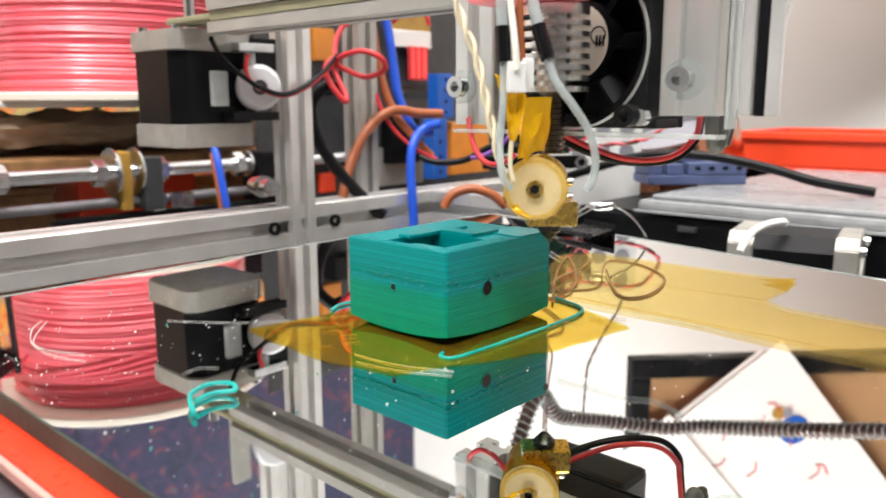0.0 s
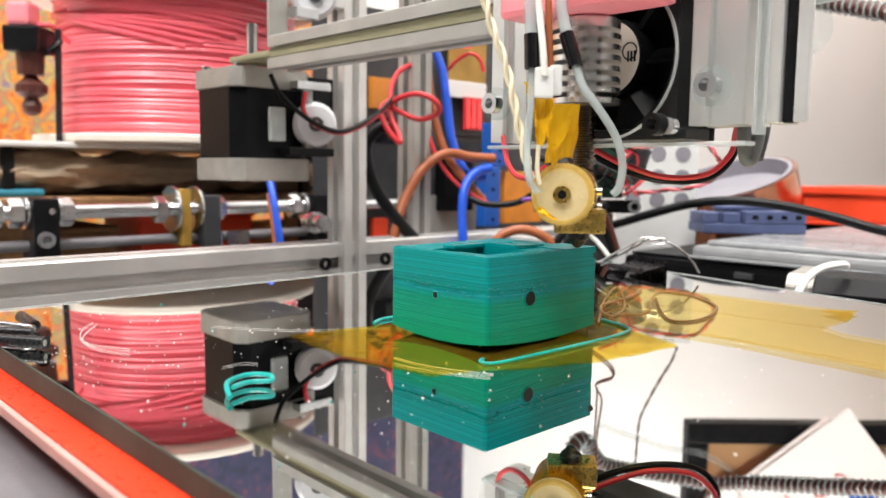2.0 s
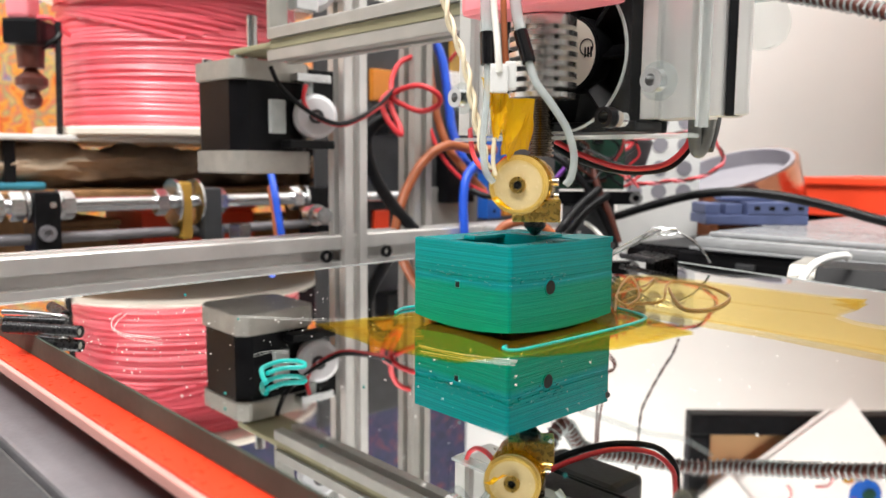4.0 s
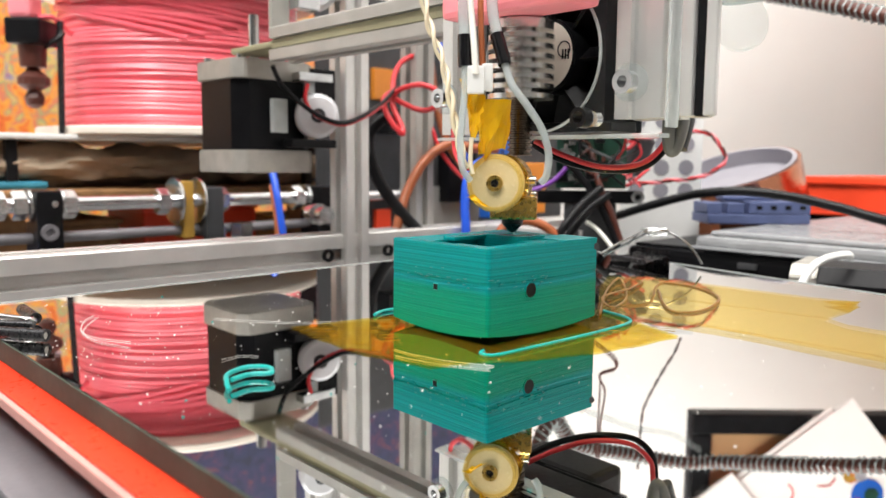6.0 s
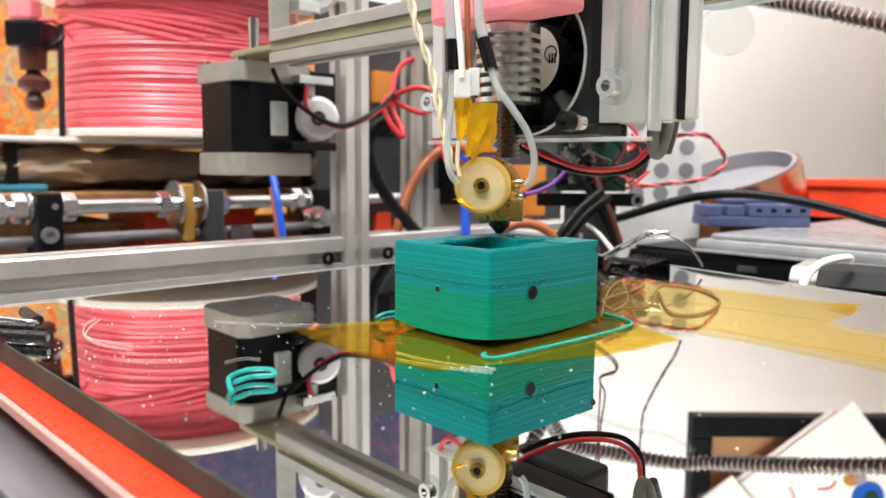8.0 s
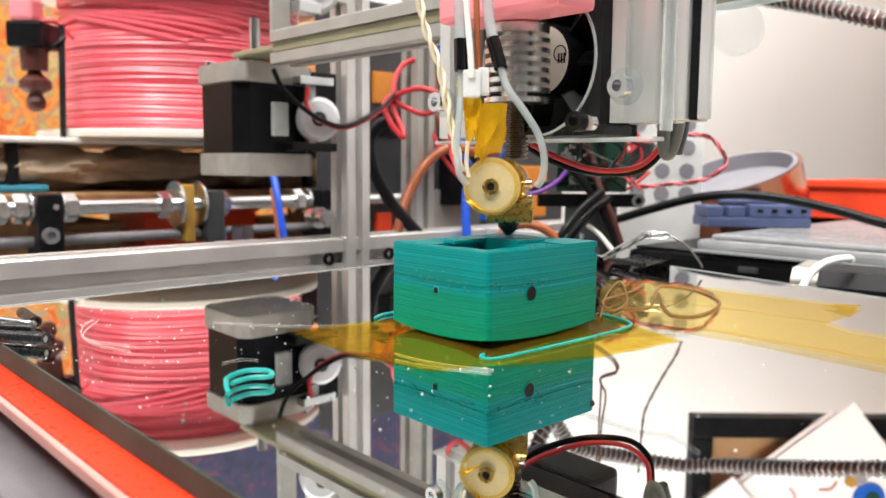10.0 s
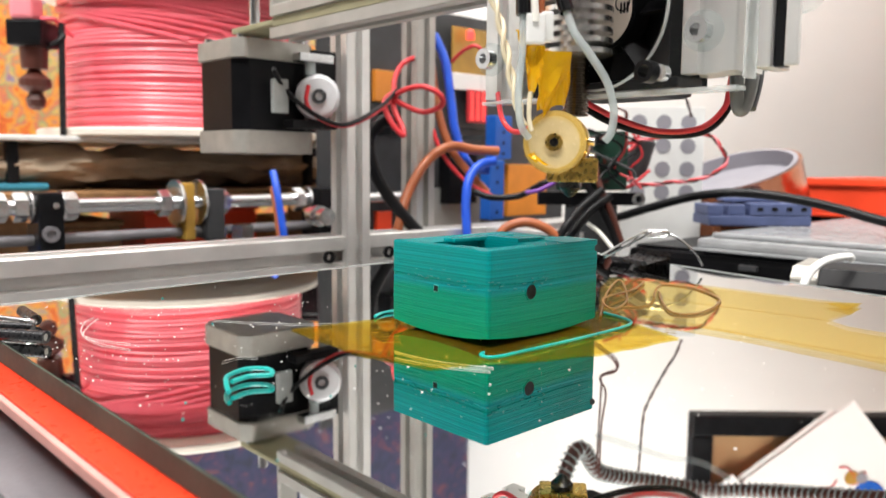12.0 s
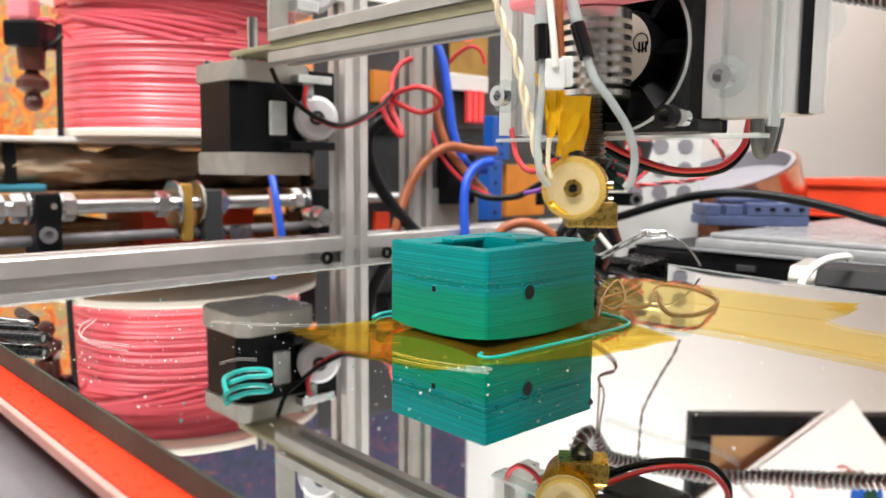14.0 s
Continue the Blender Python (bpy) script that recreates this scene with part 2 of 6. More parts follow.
OLIVE = mat("olive_slot_strip", (0.30, 0.28, 0.17), 0.6, 0, 0.12, 60, 0.1)
LED = glow("red_led", (1.0, 0.06, 0.05), 1.3)
POSTER = poster_material("poster_print", [(0.28, (0.50, 0.06, 0.02)), (0.40, (0.70, 0.16, 0.03)), (0.46, (0.72, 0.36, 0.05)), (0.51, (0.62, 0.16, 0.10)), (0.56, (0.30, 0.36, 0.16)), (0.61, (0.70, 0.40, 0.10)), (0.67, (0.20, 0.22, 0.34)), (0.76, (0.60, 0.10, 0.08))], 30)
NIGHT = poster_material("dark_poster_print", [(0.3, (0.006, 0.009, 0.03)), (0.48, (0.013, 0.02, 0.07)), (0.58, (0.04, 0.02, 0.07)), (0.66, (0.14, 0.03, 0.04)), (0.75, (0.03, 0.07, 0.12))], 34)


# ---- building helpers ----
ORIGIN = {}


def thing(name, base, label, category, group="", kind=""):
    ob = new(name)
    ob.location = base
    ob.empty_display_size = 0.01
    ORIGIN[ob] = Vector(base)
    return tagged(ob, label, category, group, kind)


def part(name, bm, material, parent=None, label="", smooth=False):
    """Links a bmesh, given in the world's places, as one mesh object, under a thing or a part."""
    me = bpy.data.meshes.new(name)
    base = ORIGIN.get(parent, Vector())
    bmesh.ops.translate(bm, verts=bm.verts, vec=-base)
    bmesh.ops.recalc_face_normals(bm, faces=bm.faces)
    for f in bm.faces:
        f.smooth = smooth
    bm.to_mesh(me)
    bm.free()
    for m in (material if isinstance(material, (list, tuple)) else [material]):
        me.materials.append(m)
    ob = new(name, me)
    if smooth:
        me.set_sharp_from_angle(angle=radians(40))
    if parent:
        ob.parent = parent
        ORIGIN[ob] = base
    if label:
        ob["label"] = label
    return ob


def solo(name, bm, material, label, category, group="", kind="", smooth=False):
    """A thing that is one mesh: its origin is set at the middle of its foot."""
    zs = min(v.co.z for v in bm.verts)
    xs = [v.co.x for v in bm.verts]
    ys = [v.co.y for v in bm.verts]
    base = Vector(((min(xs) + max(xs)) / 2, (min(ys) + max(ys)) / 2, zs))
    bmesh.ops.translate(bm, verts=bm.verts, vec=-base)
    ob = part(name, bm, material, None, "", smooth)
    ob.location = base
    ORIGIN[ob] = base
    return tagged(ob, label, category, group, kind)


def box(x0, x1, y0, y1, z0, z1, bevel=0.0, bm=None, turn=0.0, seg=2):
    one = bmesh.new()
    bmesh.ops.create_cube(one, size=1)
    bmesh.ops.scale(one, verts=one.verts, vec=(abs(x1 - x0), abs(y1 - y0), abs(z1 - z0)))
    if bevel:
        bmesh.ops.bevel(one, geom=one.edges, offset=bevel, segments=seg, affect="EDGES", profile=0.6)
    if turn:
        bmesh.ops.rotate(one, verts=one.verts, matrix=Matrix.Rotation(radians(turn), 3, "Z"))
    bmesh.ops.translate(one, verts=one.verts, vec=((x0 + x1) / 2, (y0 + y1) / 2, (z0 + z1) / 2))
    return join(bm, one)


def join(bm, one):
    if bm is None:
        return one
    me = bpy.data.meshes.new("tmp")
    one.to_mesh(me)
    one.free()
    bm.from_mesh(me)
    bpy.data.meshes.remove(me)
    return bm


def cyl(p0, p1, r, seg=24, r1=None, bm=None, bevel=0.0):
    p0, p1 = Vector(p0), Vector(p1)
    one = bmesh.new()
    d = p1 - p0
    bmesh.ops.create_cone(one, cap_ends=True, segments=seg, radius1=r, radius2=r if r1 is None else r1, depth=d.length)
    if bevel:
        rim = [e for e in one.edges if abs(e.verts[0].co.z - e.verts[1].co.z) < 1e-7]
        bmesh.ops.bevel(one, geom=rim, offset=bevel, segments=2, affect="EDGES")
    q = d.to_track_quat("Z", "Y").to_matrix()
    bmesh.ops.rotate(one, verts=one.verts, matrix=q)
    bmesh.ops.translate(one, verts=one.verts, vec=(p0 + p1) / 2)
    return join(bm, one)


def ring(p0, p1, r, hole, seg=28, bm=None):
    """A short tube with a real bore."""
    p0, p1 = Vector(p0), Vector(p1)
    d = p1 - p0
    q = d.to_track_quat("Z", "Y").to_matrix()
    bm = bm or bmesh.new()
    rows = []
    for rr, h in ((r, 0), (r, d.length), (hole, d.length), (hole, 0)):
        rows.append([bm.verts.new(p0 + q @ Vector((rr * math.cos(a), rr * math.sin(a), h))) for a in [2 * math.pi * k / seg for k in range(seg)]])
    for i in range(4):
        a, b = rows[i], rows[(i + 1) % 4]
        for k in range(seg):
            bm.faces.new((a[k], a[(k + 1) % seg], b[(k + 1) % seg], b[k]))
    return bm


def nut(p, axis, across, thick, bm=None):
    p, axis = Vector(p), Vector(axis).normalized()
    return cyl(p - axis * thick / 2, p + axis * thick / 2, across / 2 / math.cos(radians(30)), 6, None, bm, thick * 0.08)


def lathe(profile, at, seg=40, axis=(0, 0, 1), bm=None):
    """Turns a profile of (radius, height) round an axis."""
    bm = bm or bmesh.new()
    q = Vector(axis).to_track_quat("Z", "Y").to_matrix()
    at = Vector(at)
    rows = []
    for r, h in profile:
        rows.append([bm.verts.new(at + q @ Vector((r * math.cos(2 * math.pi * k / seg), r * math.sin(2 * math.pi * k / seg), h))) for k in range(seg)])
    for a, b in zip(rows, rows[1:]):
        for k in range(seg):
            bm.faces.new((a[k], a[(k + 1) % seg], b[(k + 1) % seg], b[k]))
    bm.faces.new(rows[0][::-1])
    bm.faces.new(rows[-1])
    return bm


def smooth_line(pts, steps=8, closed=False):
    pts = [Vector(p) for p in pts]
    out = []
    n = len(pts)
    for i in range(n - 1):
        p0, p1, p2, p3 = pts[max(i - 1, 0)], pts[i], pts[i + 1], pts[min(i + 2, n - 1)]
        for s in range(steps):
            t = s / steps
            out.append(0.5 * ((2 * p1) + (p2 - p0) * t + (2 * p0 - 5 * p1 + 4 * p2 - p3) * t * t + (3 * p1 - p0 - 3 * p2 + p3) * t ** 3))
    out.append(pts[-1])
    return out


def tube(pts, r, seg=10, steps=8, bm=None, smooth=True, taper=None):
    """A round cable through a few places."""
    line = smooth_line(pts, steps) if smooth else [Vector(p) for p in pts]
    bm = bm or bmesh.new()
    rows, up = [], None
    for i, p in enumerate(line):
        d = (line[min(i + 1, len(line) - 1)] - line[max(i - 1, 0)]).normalized()
        if up is None:
            up = d.orthogonal().normalized()
        up = (up - d * up.dot(d)).normalized()
        side = d.cross(up)
        rr = r if taper is None else r * taper(i / (len(line) - 1))
        rows.append([bm.verts.new(p + up * (rr * math.cos(a)) + side * (rr * math.sin(a))) for a in [2 * math.pi * k / seg for k in range(seg)]])
    for a, b in zip(rows, rows[1:]):
        for k in range(seg):
            bm.faces.new((a[k], a[(k + 1) % seg], b[(k + 1) % seg], b[k]))
    bm.faces.new(rows[0][::-1])
    bm.faces.new(rows[-1])
    return bm


def helix(pts, r, pitch, wire, seg=6, steps=10, bm=None, phase=0.0):
    """A wire wound round a path: coil sleeves and twisted pairs."""
    line = smooth_line(pts, steps * 4)
    out, run, up = [], phase, None
    for i in range(len(line) - 1):
        d = line[i + 1] - line[i]
        n = max(1, int(d.length / pitch * steps))
        u = d.normalized()
        if up is None:
            up = u.orthogonal().normalized()
        up = (up - u * up.dot(u)).normalized()
        side = u.cross(up)
        for k in range(n):
            a = run + 2 * math.pi * d.length / pitch * k / n
            out.append(line[i] + d * (k / n) + up * (r * math.cos(a)) + side * (r * math.sin(a)))
        run += 2 * math.pi * d.length / pitch
    return tube(out, wire, seg, 1, bm, smooth=False)


def slot_bar(p0, p1, w, slot=0.3, depth=0.3, bm=None, h=None, lean=0.0):
    """An aluminium extrusion with a slot along each of its four sides."""
    h = h or w
    p0, p1 = Vector(p0), Vector(p1)
    d = p1 - p0
    u = Vector((0, 0, 1)) if abs(d.normalized().z) < 0.9 else Vector((1, 0, 0))
    v = d.normalized().cross(u).normalized()
    s, k, b = slot / 2, 0.5 - depth, 0.03
    quarter = [(0.5, -0.5 + b), (0.5, -s), (k + 0.08, -s), (k + 0.08, -s - 0.1), (k, -s + 0.02), (k, s - 0.02), (k + 0.08, s + 0.1), (k + 0.08, s), (0.5, s), (0.5, 0.5 - b)]
    prof = []
    for turn in range(4):
        c, sn = [(1, 0), (0, 1), (-1, 0), (0, -1)][turn]
        prof += [(c * x - sn * y, sn * x + c * y) for x, y in quarter]
    bm = bm or bmesh.new()
    a = [bm.verts.new(p0 + v * (x * w) + u * (y * h)) for x, y in prof]
    e = [bm.verts.new(p1 + v * (x * w) + u * (y * h)) for x, y in prof]
    n = len(prof)
    for i in range(n):
        bm.faces.new((a[i], a[(i + 1) % n], e[(i + 1) % n], e[i]))
    bm.faces.new(a[::-1])
    bm.faces.new(e)
    return bm


def cap_screw(name, p, axis, r, length, parent, material=None):
    """A socket-head screw: head with a hexagon recess, and a shank."""
    p, axis = Vector(p), Vector(axis).normalized()
    bm = ring(p, p + axis * length, r, r * 0.5, 24)
    cyl(p, p + axis * (length * 0.35), r * 0.55, 6, None, bm)
    return part(name, bm, material or STEEL, parent, "", True)


# ---- the room ----
def room():
    def wall(n, *a, m=WALL, label="plain white painted wall"):
        tagged(part(n, box(*a), m, None), label, "wall", kind="structure")

    wall("wall_west", -1.25, -1.15, -2.6, 1.15, -0.95, 1.6)
    wall("wall_north", -1.25, 2.6, 1.15, 1.25, -0.95, 1.6)
    # East and south walls stay out of view; their grey lowers the fill.
    wall("wall_east", 2.6, 2.7, -2.6, 1.25, -0.95, 1.6, m=LOWBOUNCE, label="unseen wall, darkened to cut bounced light")
    wall("wall_south", -1.25, 2.7, -2.7, -2.6, -0.95, 1.6, m=LOWBOUNCE, label="unseen wall, darkened to cut bounced light")
    tagged(part("ceiling", box(-1.25, 2.7, -2.7, 1.25, 1.6, 1.7), WALL), "white ceiling", "ceiling", kind="structure")
    tagged(part("floor", box(-1.25, 2.7, -2.7, 1.25, -1.05, -0.95), FLOORM), "grey vinyl floor", "floor", kind="structure")
    table = thing("table", (-0.45, 0.4, -0.95), "grey work table under the printer", "table")
    part("tabletop", box(-1.14, 0.35, -0.25, 1.14, -0.105, -0.075, 0.004), TABLE, table)
    for x in (-1.08, 0.29):
        for y in (-0.19, 1.08):
            part("leg", box(x - 0.025, x + 0.025, y - 0.025, y + 0.025, -0.95, -0.106, 0.003), ALU_DULL, table)


room()


# ---- the printer's frame ----
def frame_bars():
    fr = thing("printer_frame", (-0.325, 0.24, -0.075), "printer frame of slotted aluminium bars", "frame")
    part("side_rail", slot_bar((-0.332, -0.20, -0.0085), (-0.332, 0.62, -0.0085), 0.020, bm=None), ALU, fr)
    part("front_post", slot_bar((-0.3264, 0.2402, -0.02), (-0.3264, 0.2402, 0.42), 0.0143), ALU, fr)
    part("inner_post", slot_bar((-0.347, 0.3035, -0.02), (-0.347, 0.3035, 0.42), 0.0140), ALU_DULL, fr)
    part("cross_rail", slot_bar((-0.3215, 0.345, -0.0085), (-0.262, 0.345, -0.0085), 0.020), ALU, fr)
    for x, y in ((-0.332, -0.18), (-0.332, 0.60)):
        part("foot", cyl((x, y, -0.075), (x, y, -0.0187), 0.012, 20, 0.009), BLACK, fr)
    # black rings on the rail's face stand in for the holes' shade
    for y in (0.2235, 0.2615):
        bm = ring((-0.3225, y, -0.0085), (-0.3208, y, -0.0085), 0.0032, 0.0016, 18)
        part("slot_hole", bm, BLACK, fr, "black ring for the shade of a screw hole in the rail", True)
    bm = cyl((-0.345, 0.2285, 0.011), (-0.325, 0.2255, 0.0112), 0.0042, 20, None, None, 0.0008)
    cyl((-0.337, 0.2272, 0.0111), (-0.3335, 0.2268, 0.0111), 0.0055, 20, None, bm, 0.0006)
    part("adjusting_screw", bm, STEEL, fr, "shiny zinc-plated screw end", True)
    return fr


frame_bars()


# ---- the bed: mirror on a heated board ----
def bed_z(x, y):
    """Height of the mirror's face."""
    return -0.0019 + 0.009 * (-0.731 * x + 0.682 * y - 0.16)


def far_y(x):
    """The glass is cut out of square: its far edge runs askew."""
    return 0.2751 - 0.163 * (x + 0.1656)


def bed():
    b = thing("print_bed", (-0.126, 0.153, -0.03), "mirror-glass print bed on an orange-red heater board", "print bed")
    # the mirror lies a little out of level
    bm = box(-0.2390, -0.0205, 0.0452, 0.2700, -0.0060, 0.0)
    for v in bm.verts:
        if v.co.y > 0.2:
            v.co.y = far_y(v.co.x)
        if v.co.z > -0.001:
            v.co.z = bed_z(v.co.x, v.co.y)
    part("mirror_face", bm, MIRROR, b, "silvered mirror face")
    bm = box(-0.2390, -0.0205, 0.0447, 0.0451, -0.0064, 0.0)
    for v in bm.verts:
        if v.co.z > -0.001:
            v.co.z = bed_z(v.co.x, v.co.y)
    part("glass_edge", bm, GLASSEDGE, b, "ground greenish edge of the glass")
    bm = box(-0.2393, -0.2391, 0.0447, 0.2700, -0.0030, 0.0)
    box(-0.2390, -0.0205, 0.2701, 0.2703, -0.0030, 0.0, 0, bm)
    for v in bm.verts:
        if v.co.y > 0.2:
            v.co.y += far_y(v.co.x) - 0.2700
        if v.co.z > -0.001:
            v.co.z = bed_z(v.co.x, v.co.y) + 0.0003
    # The strip's pale colour puts in the glint along the far edge.
    part("far_edge", bm, ACRYLEDGE, b, "far edge of the glass, a pale strip for its glint")
    part("heater_board", box(-0.2450, -0.0145, 0.0388, 0.2480, -0.0085, -0.0066, 0.0003), PCBRED, b, "orange-red heater circuit board")
    part("board_rim", box(-0.2450, -0.0145, 0.0374, 0.0386, -0.0089, -0.0068, 0.0003), PCBEDGE, b, "pale cut edge of the board")
    part("carriage_plate", box(-0.236, -0.018, 0.0310, 0.2470, -0.0185, -0.0155, 0.0008), DARKALU, b, "aluminium carriage plate")
    for x, y in ((-0.228, 0.0405), (-0.026, 0.0405), (-0.228, 0.242), (-0.026, 0.242)):
        part("spring", helix([(x, y, -0.0152), (x, y, -0.0088)], 0.003, 0.0018, 0.0004), STEEL, b)
    part("wiring_strip", box(-0.236, -0.018, 0.0225, 0.0302, -0.0205, -0.0170, 0.0006), GREYP, b, "dark grey edge strip")
    for y in (0.085, 0.22):
        part("slide_block", box(-0.145, -0.110, y - 0.012, y + 0.012, -0.032, -0.0187, 0.001), BLACK, b)
    return b


def slide_rods():
    for x in (-0.1275,):
        bm = cyl((x, -0.17, -0.0245), (x, 0.395, -0.0265), 0.004, 20)
        rod = thing("slide_rod", (x, 0.11, -0.0265), "polished steel slide rod under the bed", "rod")
        part("rod", bm, STEEL, rod, "", True)
        for y in (-0.165, 0.39):
            part("rod_holder", box(x - 0.012, x + 0.012, y - 0.008, y + 0.008, -0.075, -0.016, 0.001), BLACK, rod)


def tape(name, corners, material, label, z=0.0003, wob=0.0):
    """A strip of thin film: corners in order, with a slightly torn outline."""
    rnd = random.Random(name)
    bm = bmesh.new()
    pts = []
    n = len(corners)
    for i in range(n):
        a, c = Vector(corners[i][:2]), Vector(corners[(i + 1) % n][:2])
        k = max(2, int((c - a).length / 0.006))
        for j in range(k):
            p = a.lerp(c, j / k)
            pts.append((p.x + rnd.uniform(-wob, wob), p.y + rnd.uniform(-wob, wob)))
    f = bm.faces.new([bm.verts.new((x, y, bed_z(x, y) + z)) for x, y in pts])
    r = bmesh.ops.extrude_face_region(bm, geom=[f])
    bmesh.ops.translate(bm, verts=[v for v in r["geom"] if isinstance(v, bmesh.types.BMVert)], vec=(0, 0, 0.00008))
    return solo(name, bm, material, label, "tape")


def teal_block():
    """Printed box: warped foot, two holes, a pocket in its top and a raised lip."""
    x0, x1, y0, y1, h = -0.1484, -0.1159, 0.1208, 0.1600, 0.0197
    foot = -0.0014
    block = thing("printed_block", ((x0 + x1) / 2, (y0 + y1) / 2, -0.0014), "half-finished teal 3D-printed block with visible layers", "printed part")
    rnd = random.Random(5)
    bm = bmesh.new()
    layers, side = 58, 18

    def outline(g):
        ins = 0.00002 * rnd.uniform(-1, 1) + (0.00012 if 32 < g < 36 else 0)
        pts = []
        r = 0.0009
        for cx, cy, a0 in ((x1, y0, -90), (x1, y1, 0), (x0, y1, 90), (x0, y0, 180)):
            sx, sy = (1 if cx == x1 else -1), (1 if cy == y1 else -1)
            for k in range(4):
                a = radians(a0 + 30 * k)
                pts.append((cx - sx * r + (r - ins) * math.cos(a), cy - sy * r + (r - ins) * math.sin(a)))
        out = []
        for i, p in enumerate(pts):
            q = pts[(i + 1) % len(pts)]
            out.append(p)
            if i % 4 == 3:
                for k in range(1, side):
                    out.append((p[0] + (q[0] - p[0]) * k / side, p[1] + (q[1] - p[1]) * k / side))
        return out

    cx, cy = (x0 + x1) / 2, (y0 + y1) / 2
    rows = []
    for g in range(layers + 1):
        t = g / layers
        row = []
        for x, y in outline(g):
            far = ((x - cx) / (x1 - cx)) ** 2 * 0.5 + ((y - cy) / (y1 - cy)) ** 2 * 0.5
            lift = 0.0027 * max(0, far - 0.25) * (1 - t)
            row.append(bm.verts.new((x, y, foot + lift + t * (h - foot))))
        rows.append(row)
    n = len(rows[0])
    for a, c in zip(rows, rows[1:]):
        for k in range(n):
            bm.faces.new((a[k], a[(k + 1) % n], c[(k + 1) % n], c[k]))
    bm.faces.new(rows[0][::-1])
    # rim, floor of the pocket and its walls
    inner = [(-0.1375, 0.1238), (-0.1205, 0.1238), (-0.1205, 0.1395), (-0.1375, 0.1395)]
    top = rows[-1]
    ring_in = []
    for v in top:
        px = min(max(v.co.x, inner[0][0]), inner[1][0])
        py = min(max(v.co.y, inner[0][1]), inner[2][1])
        ring_in.append((px, py))
    tv = [bm.verts.new((x, y, h)) for x, y in ring_in]
    bv = [bm.verts.new((x, y, h - 0.005)) for x, y in ring_in]
    for k in range(n):
        j = (k + 1) % n
        bm.faces.new((top[k], top[j], tv[j], tv[k]))
        bm.faces.new((tv[k], tv[j], bv[j], bv[k]))
    bm.faces.new(bv)
    body = part("body", bm, TEAL, block)
    # a ledge half across the pocket, the raised walls behind it and the step at the far corner
    part("top_skin", box(-0.1302, -0.1203, 0.1236, 0.1262, h - 0.0012, h - 0.0001, 0.0002), TEAL, block)
    lip = box(-0.1390, -0.1350, 0.1290, 0.1500, h - 0.0003, h + 0.0008, 0.0003)
    box(-0.1349, -0.1246, 0.1397, 0.1437, h - 0.0003, h + 0.0010, 0.0003, lip)
    box(-0.1290, -0.1246, 0.1438, 0.1500, h - 0.0003, h + 0.0009, 0.0003, lip)
    part("raised_lip", lip, TEAL, block, "raised lip being printed")
    part("corner_step", box(x1 - 0.0110, x1 - 0.0002, y1 - 0.0125, y1 - 0.0002, h - 0.0002, h + 0.00032, 0.0002), TEAL, block)
    # beads of the last layer, laid slantwise along the rim
    rnd = random.Random(31)
    beads = bmesh.new()
    for k in range(46):
        y = y0 + 0.0006 + 0.00082 * k
        tube([(x1 - 0.0002, y, h + 0.00004), (x1 - 0.0040 + rnd.uniform(-0.0004, 0.0004), min(y1, y + 0.0036), h + 0.00004)], 0.00016, 5, 1, beads, smooth=False)
    for k in range(34):
        x = x1 - 0.0045 - 0.00082 * k
        tube([(x, y0 + 0.0002, h + 0.00004), (max(x0, x - 0.0028), y0 + 0.0027 + rnd.uniform(-0.0003, 0.0003), h + 0.00004)], 0.00016, 5, 1, beads, smooth=False)
    tagged(part("top_layer", beads, TEAL, block, "slanting beads of the top layer"), kind="stuff")
    # holes in two sides: a square one and a round one, black plugs for their shade
    hx, hz = -0.1325, 0.0097
    part("hole", box(hx - 0.00085, hx + 0.00085, y0 - 0.00016, y0 + 0.0015, hz - 0.00085, hz + 0.00085, 0.0002), TEALS, block, "bright rim of a small square hole")
    part("bore", box(hx - 0.00058, hx + 0.0007, y0 - 0.00024, y0 + 0.0012, hz - 0.00062, hz + 0.0007), BLACKMATT, block, "black plug for the shade inside the hole")
    hy, hz = 0.1348, 0.0095
    part("hole", ring((x1 + 0.00014, hy, hz), (x1 - 0.002, hy, hz), 0.0020, 0.0017, 22), TEAL, block, "round hole in the side", True)
    part("bore", cyl((x1 + 0.0001, hy, hz), (x1 - 0.0012, hy, hz), 0.0017, 20), BLACKMATT, block, "black plug for the shade inside the hole")
    # dark chips for the shade in pits, and flecks, along the seam where the plastic changed
    rnd = random.Random(21)
    pits, flecks = bmesh.new(), bmesh.new()
    for k in range(70):
        u = rnd.uniform(0.0005, 0.031)
        z = 0.0119 + rnd.gauss(0, 0.0008) + (0.0004 if k % 2 else 0)
        l, t = rnd.uniform(0.0002, 0.0007), rnd.uniform(0.00006, 0.00014)
        tgt = pits if rnd.random() < 0.55 else flecks
        if k % 2:
            box(x0 + u - l, x0 + u + l, y0 - 0.00013, y0 + 0.0004, z - t, z + t, 0, tgt)
        else:
            u *= 0.7
            box(x1 - 0.0004, x1 + 0.00013, y0 + u - l, y0 + u + l, z - t, z + t, 0, tgt)
    tagged(part("pits", pits, PITSHADE, block, "dark chips for the shade in pits along the seam"), kind="stuff")
    tagged(part("flecks", flecks, TEAL, block, "pale flecks along the seam"), kind="stuff")
    # a dark grey plug gives the notch its shade
    part("corner_notch", cyl((x1 - 0.0012, y1 + 0.0001, h - 0.0018), (x1 + 0.0003, y1 - 0.0012, h - 0.0018), 0.0008, 12), GREYP, block, "dark grey plug for a shaded notch at the corner")
    return block


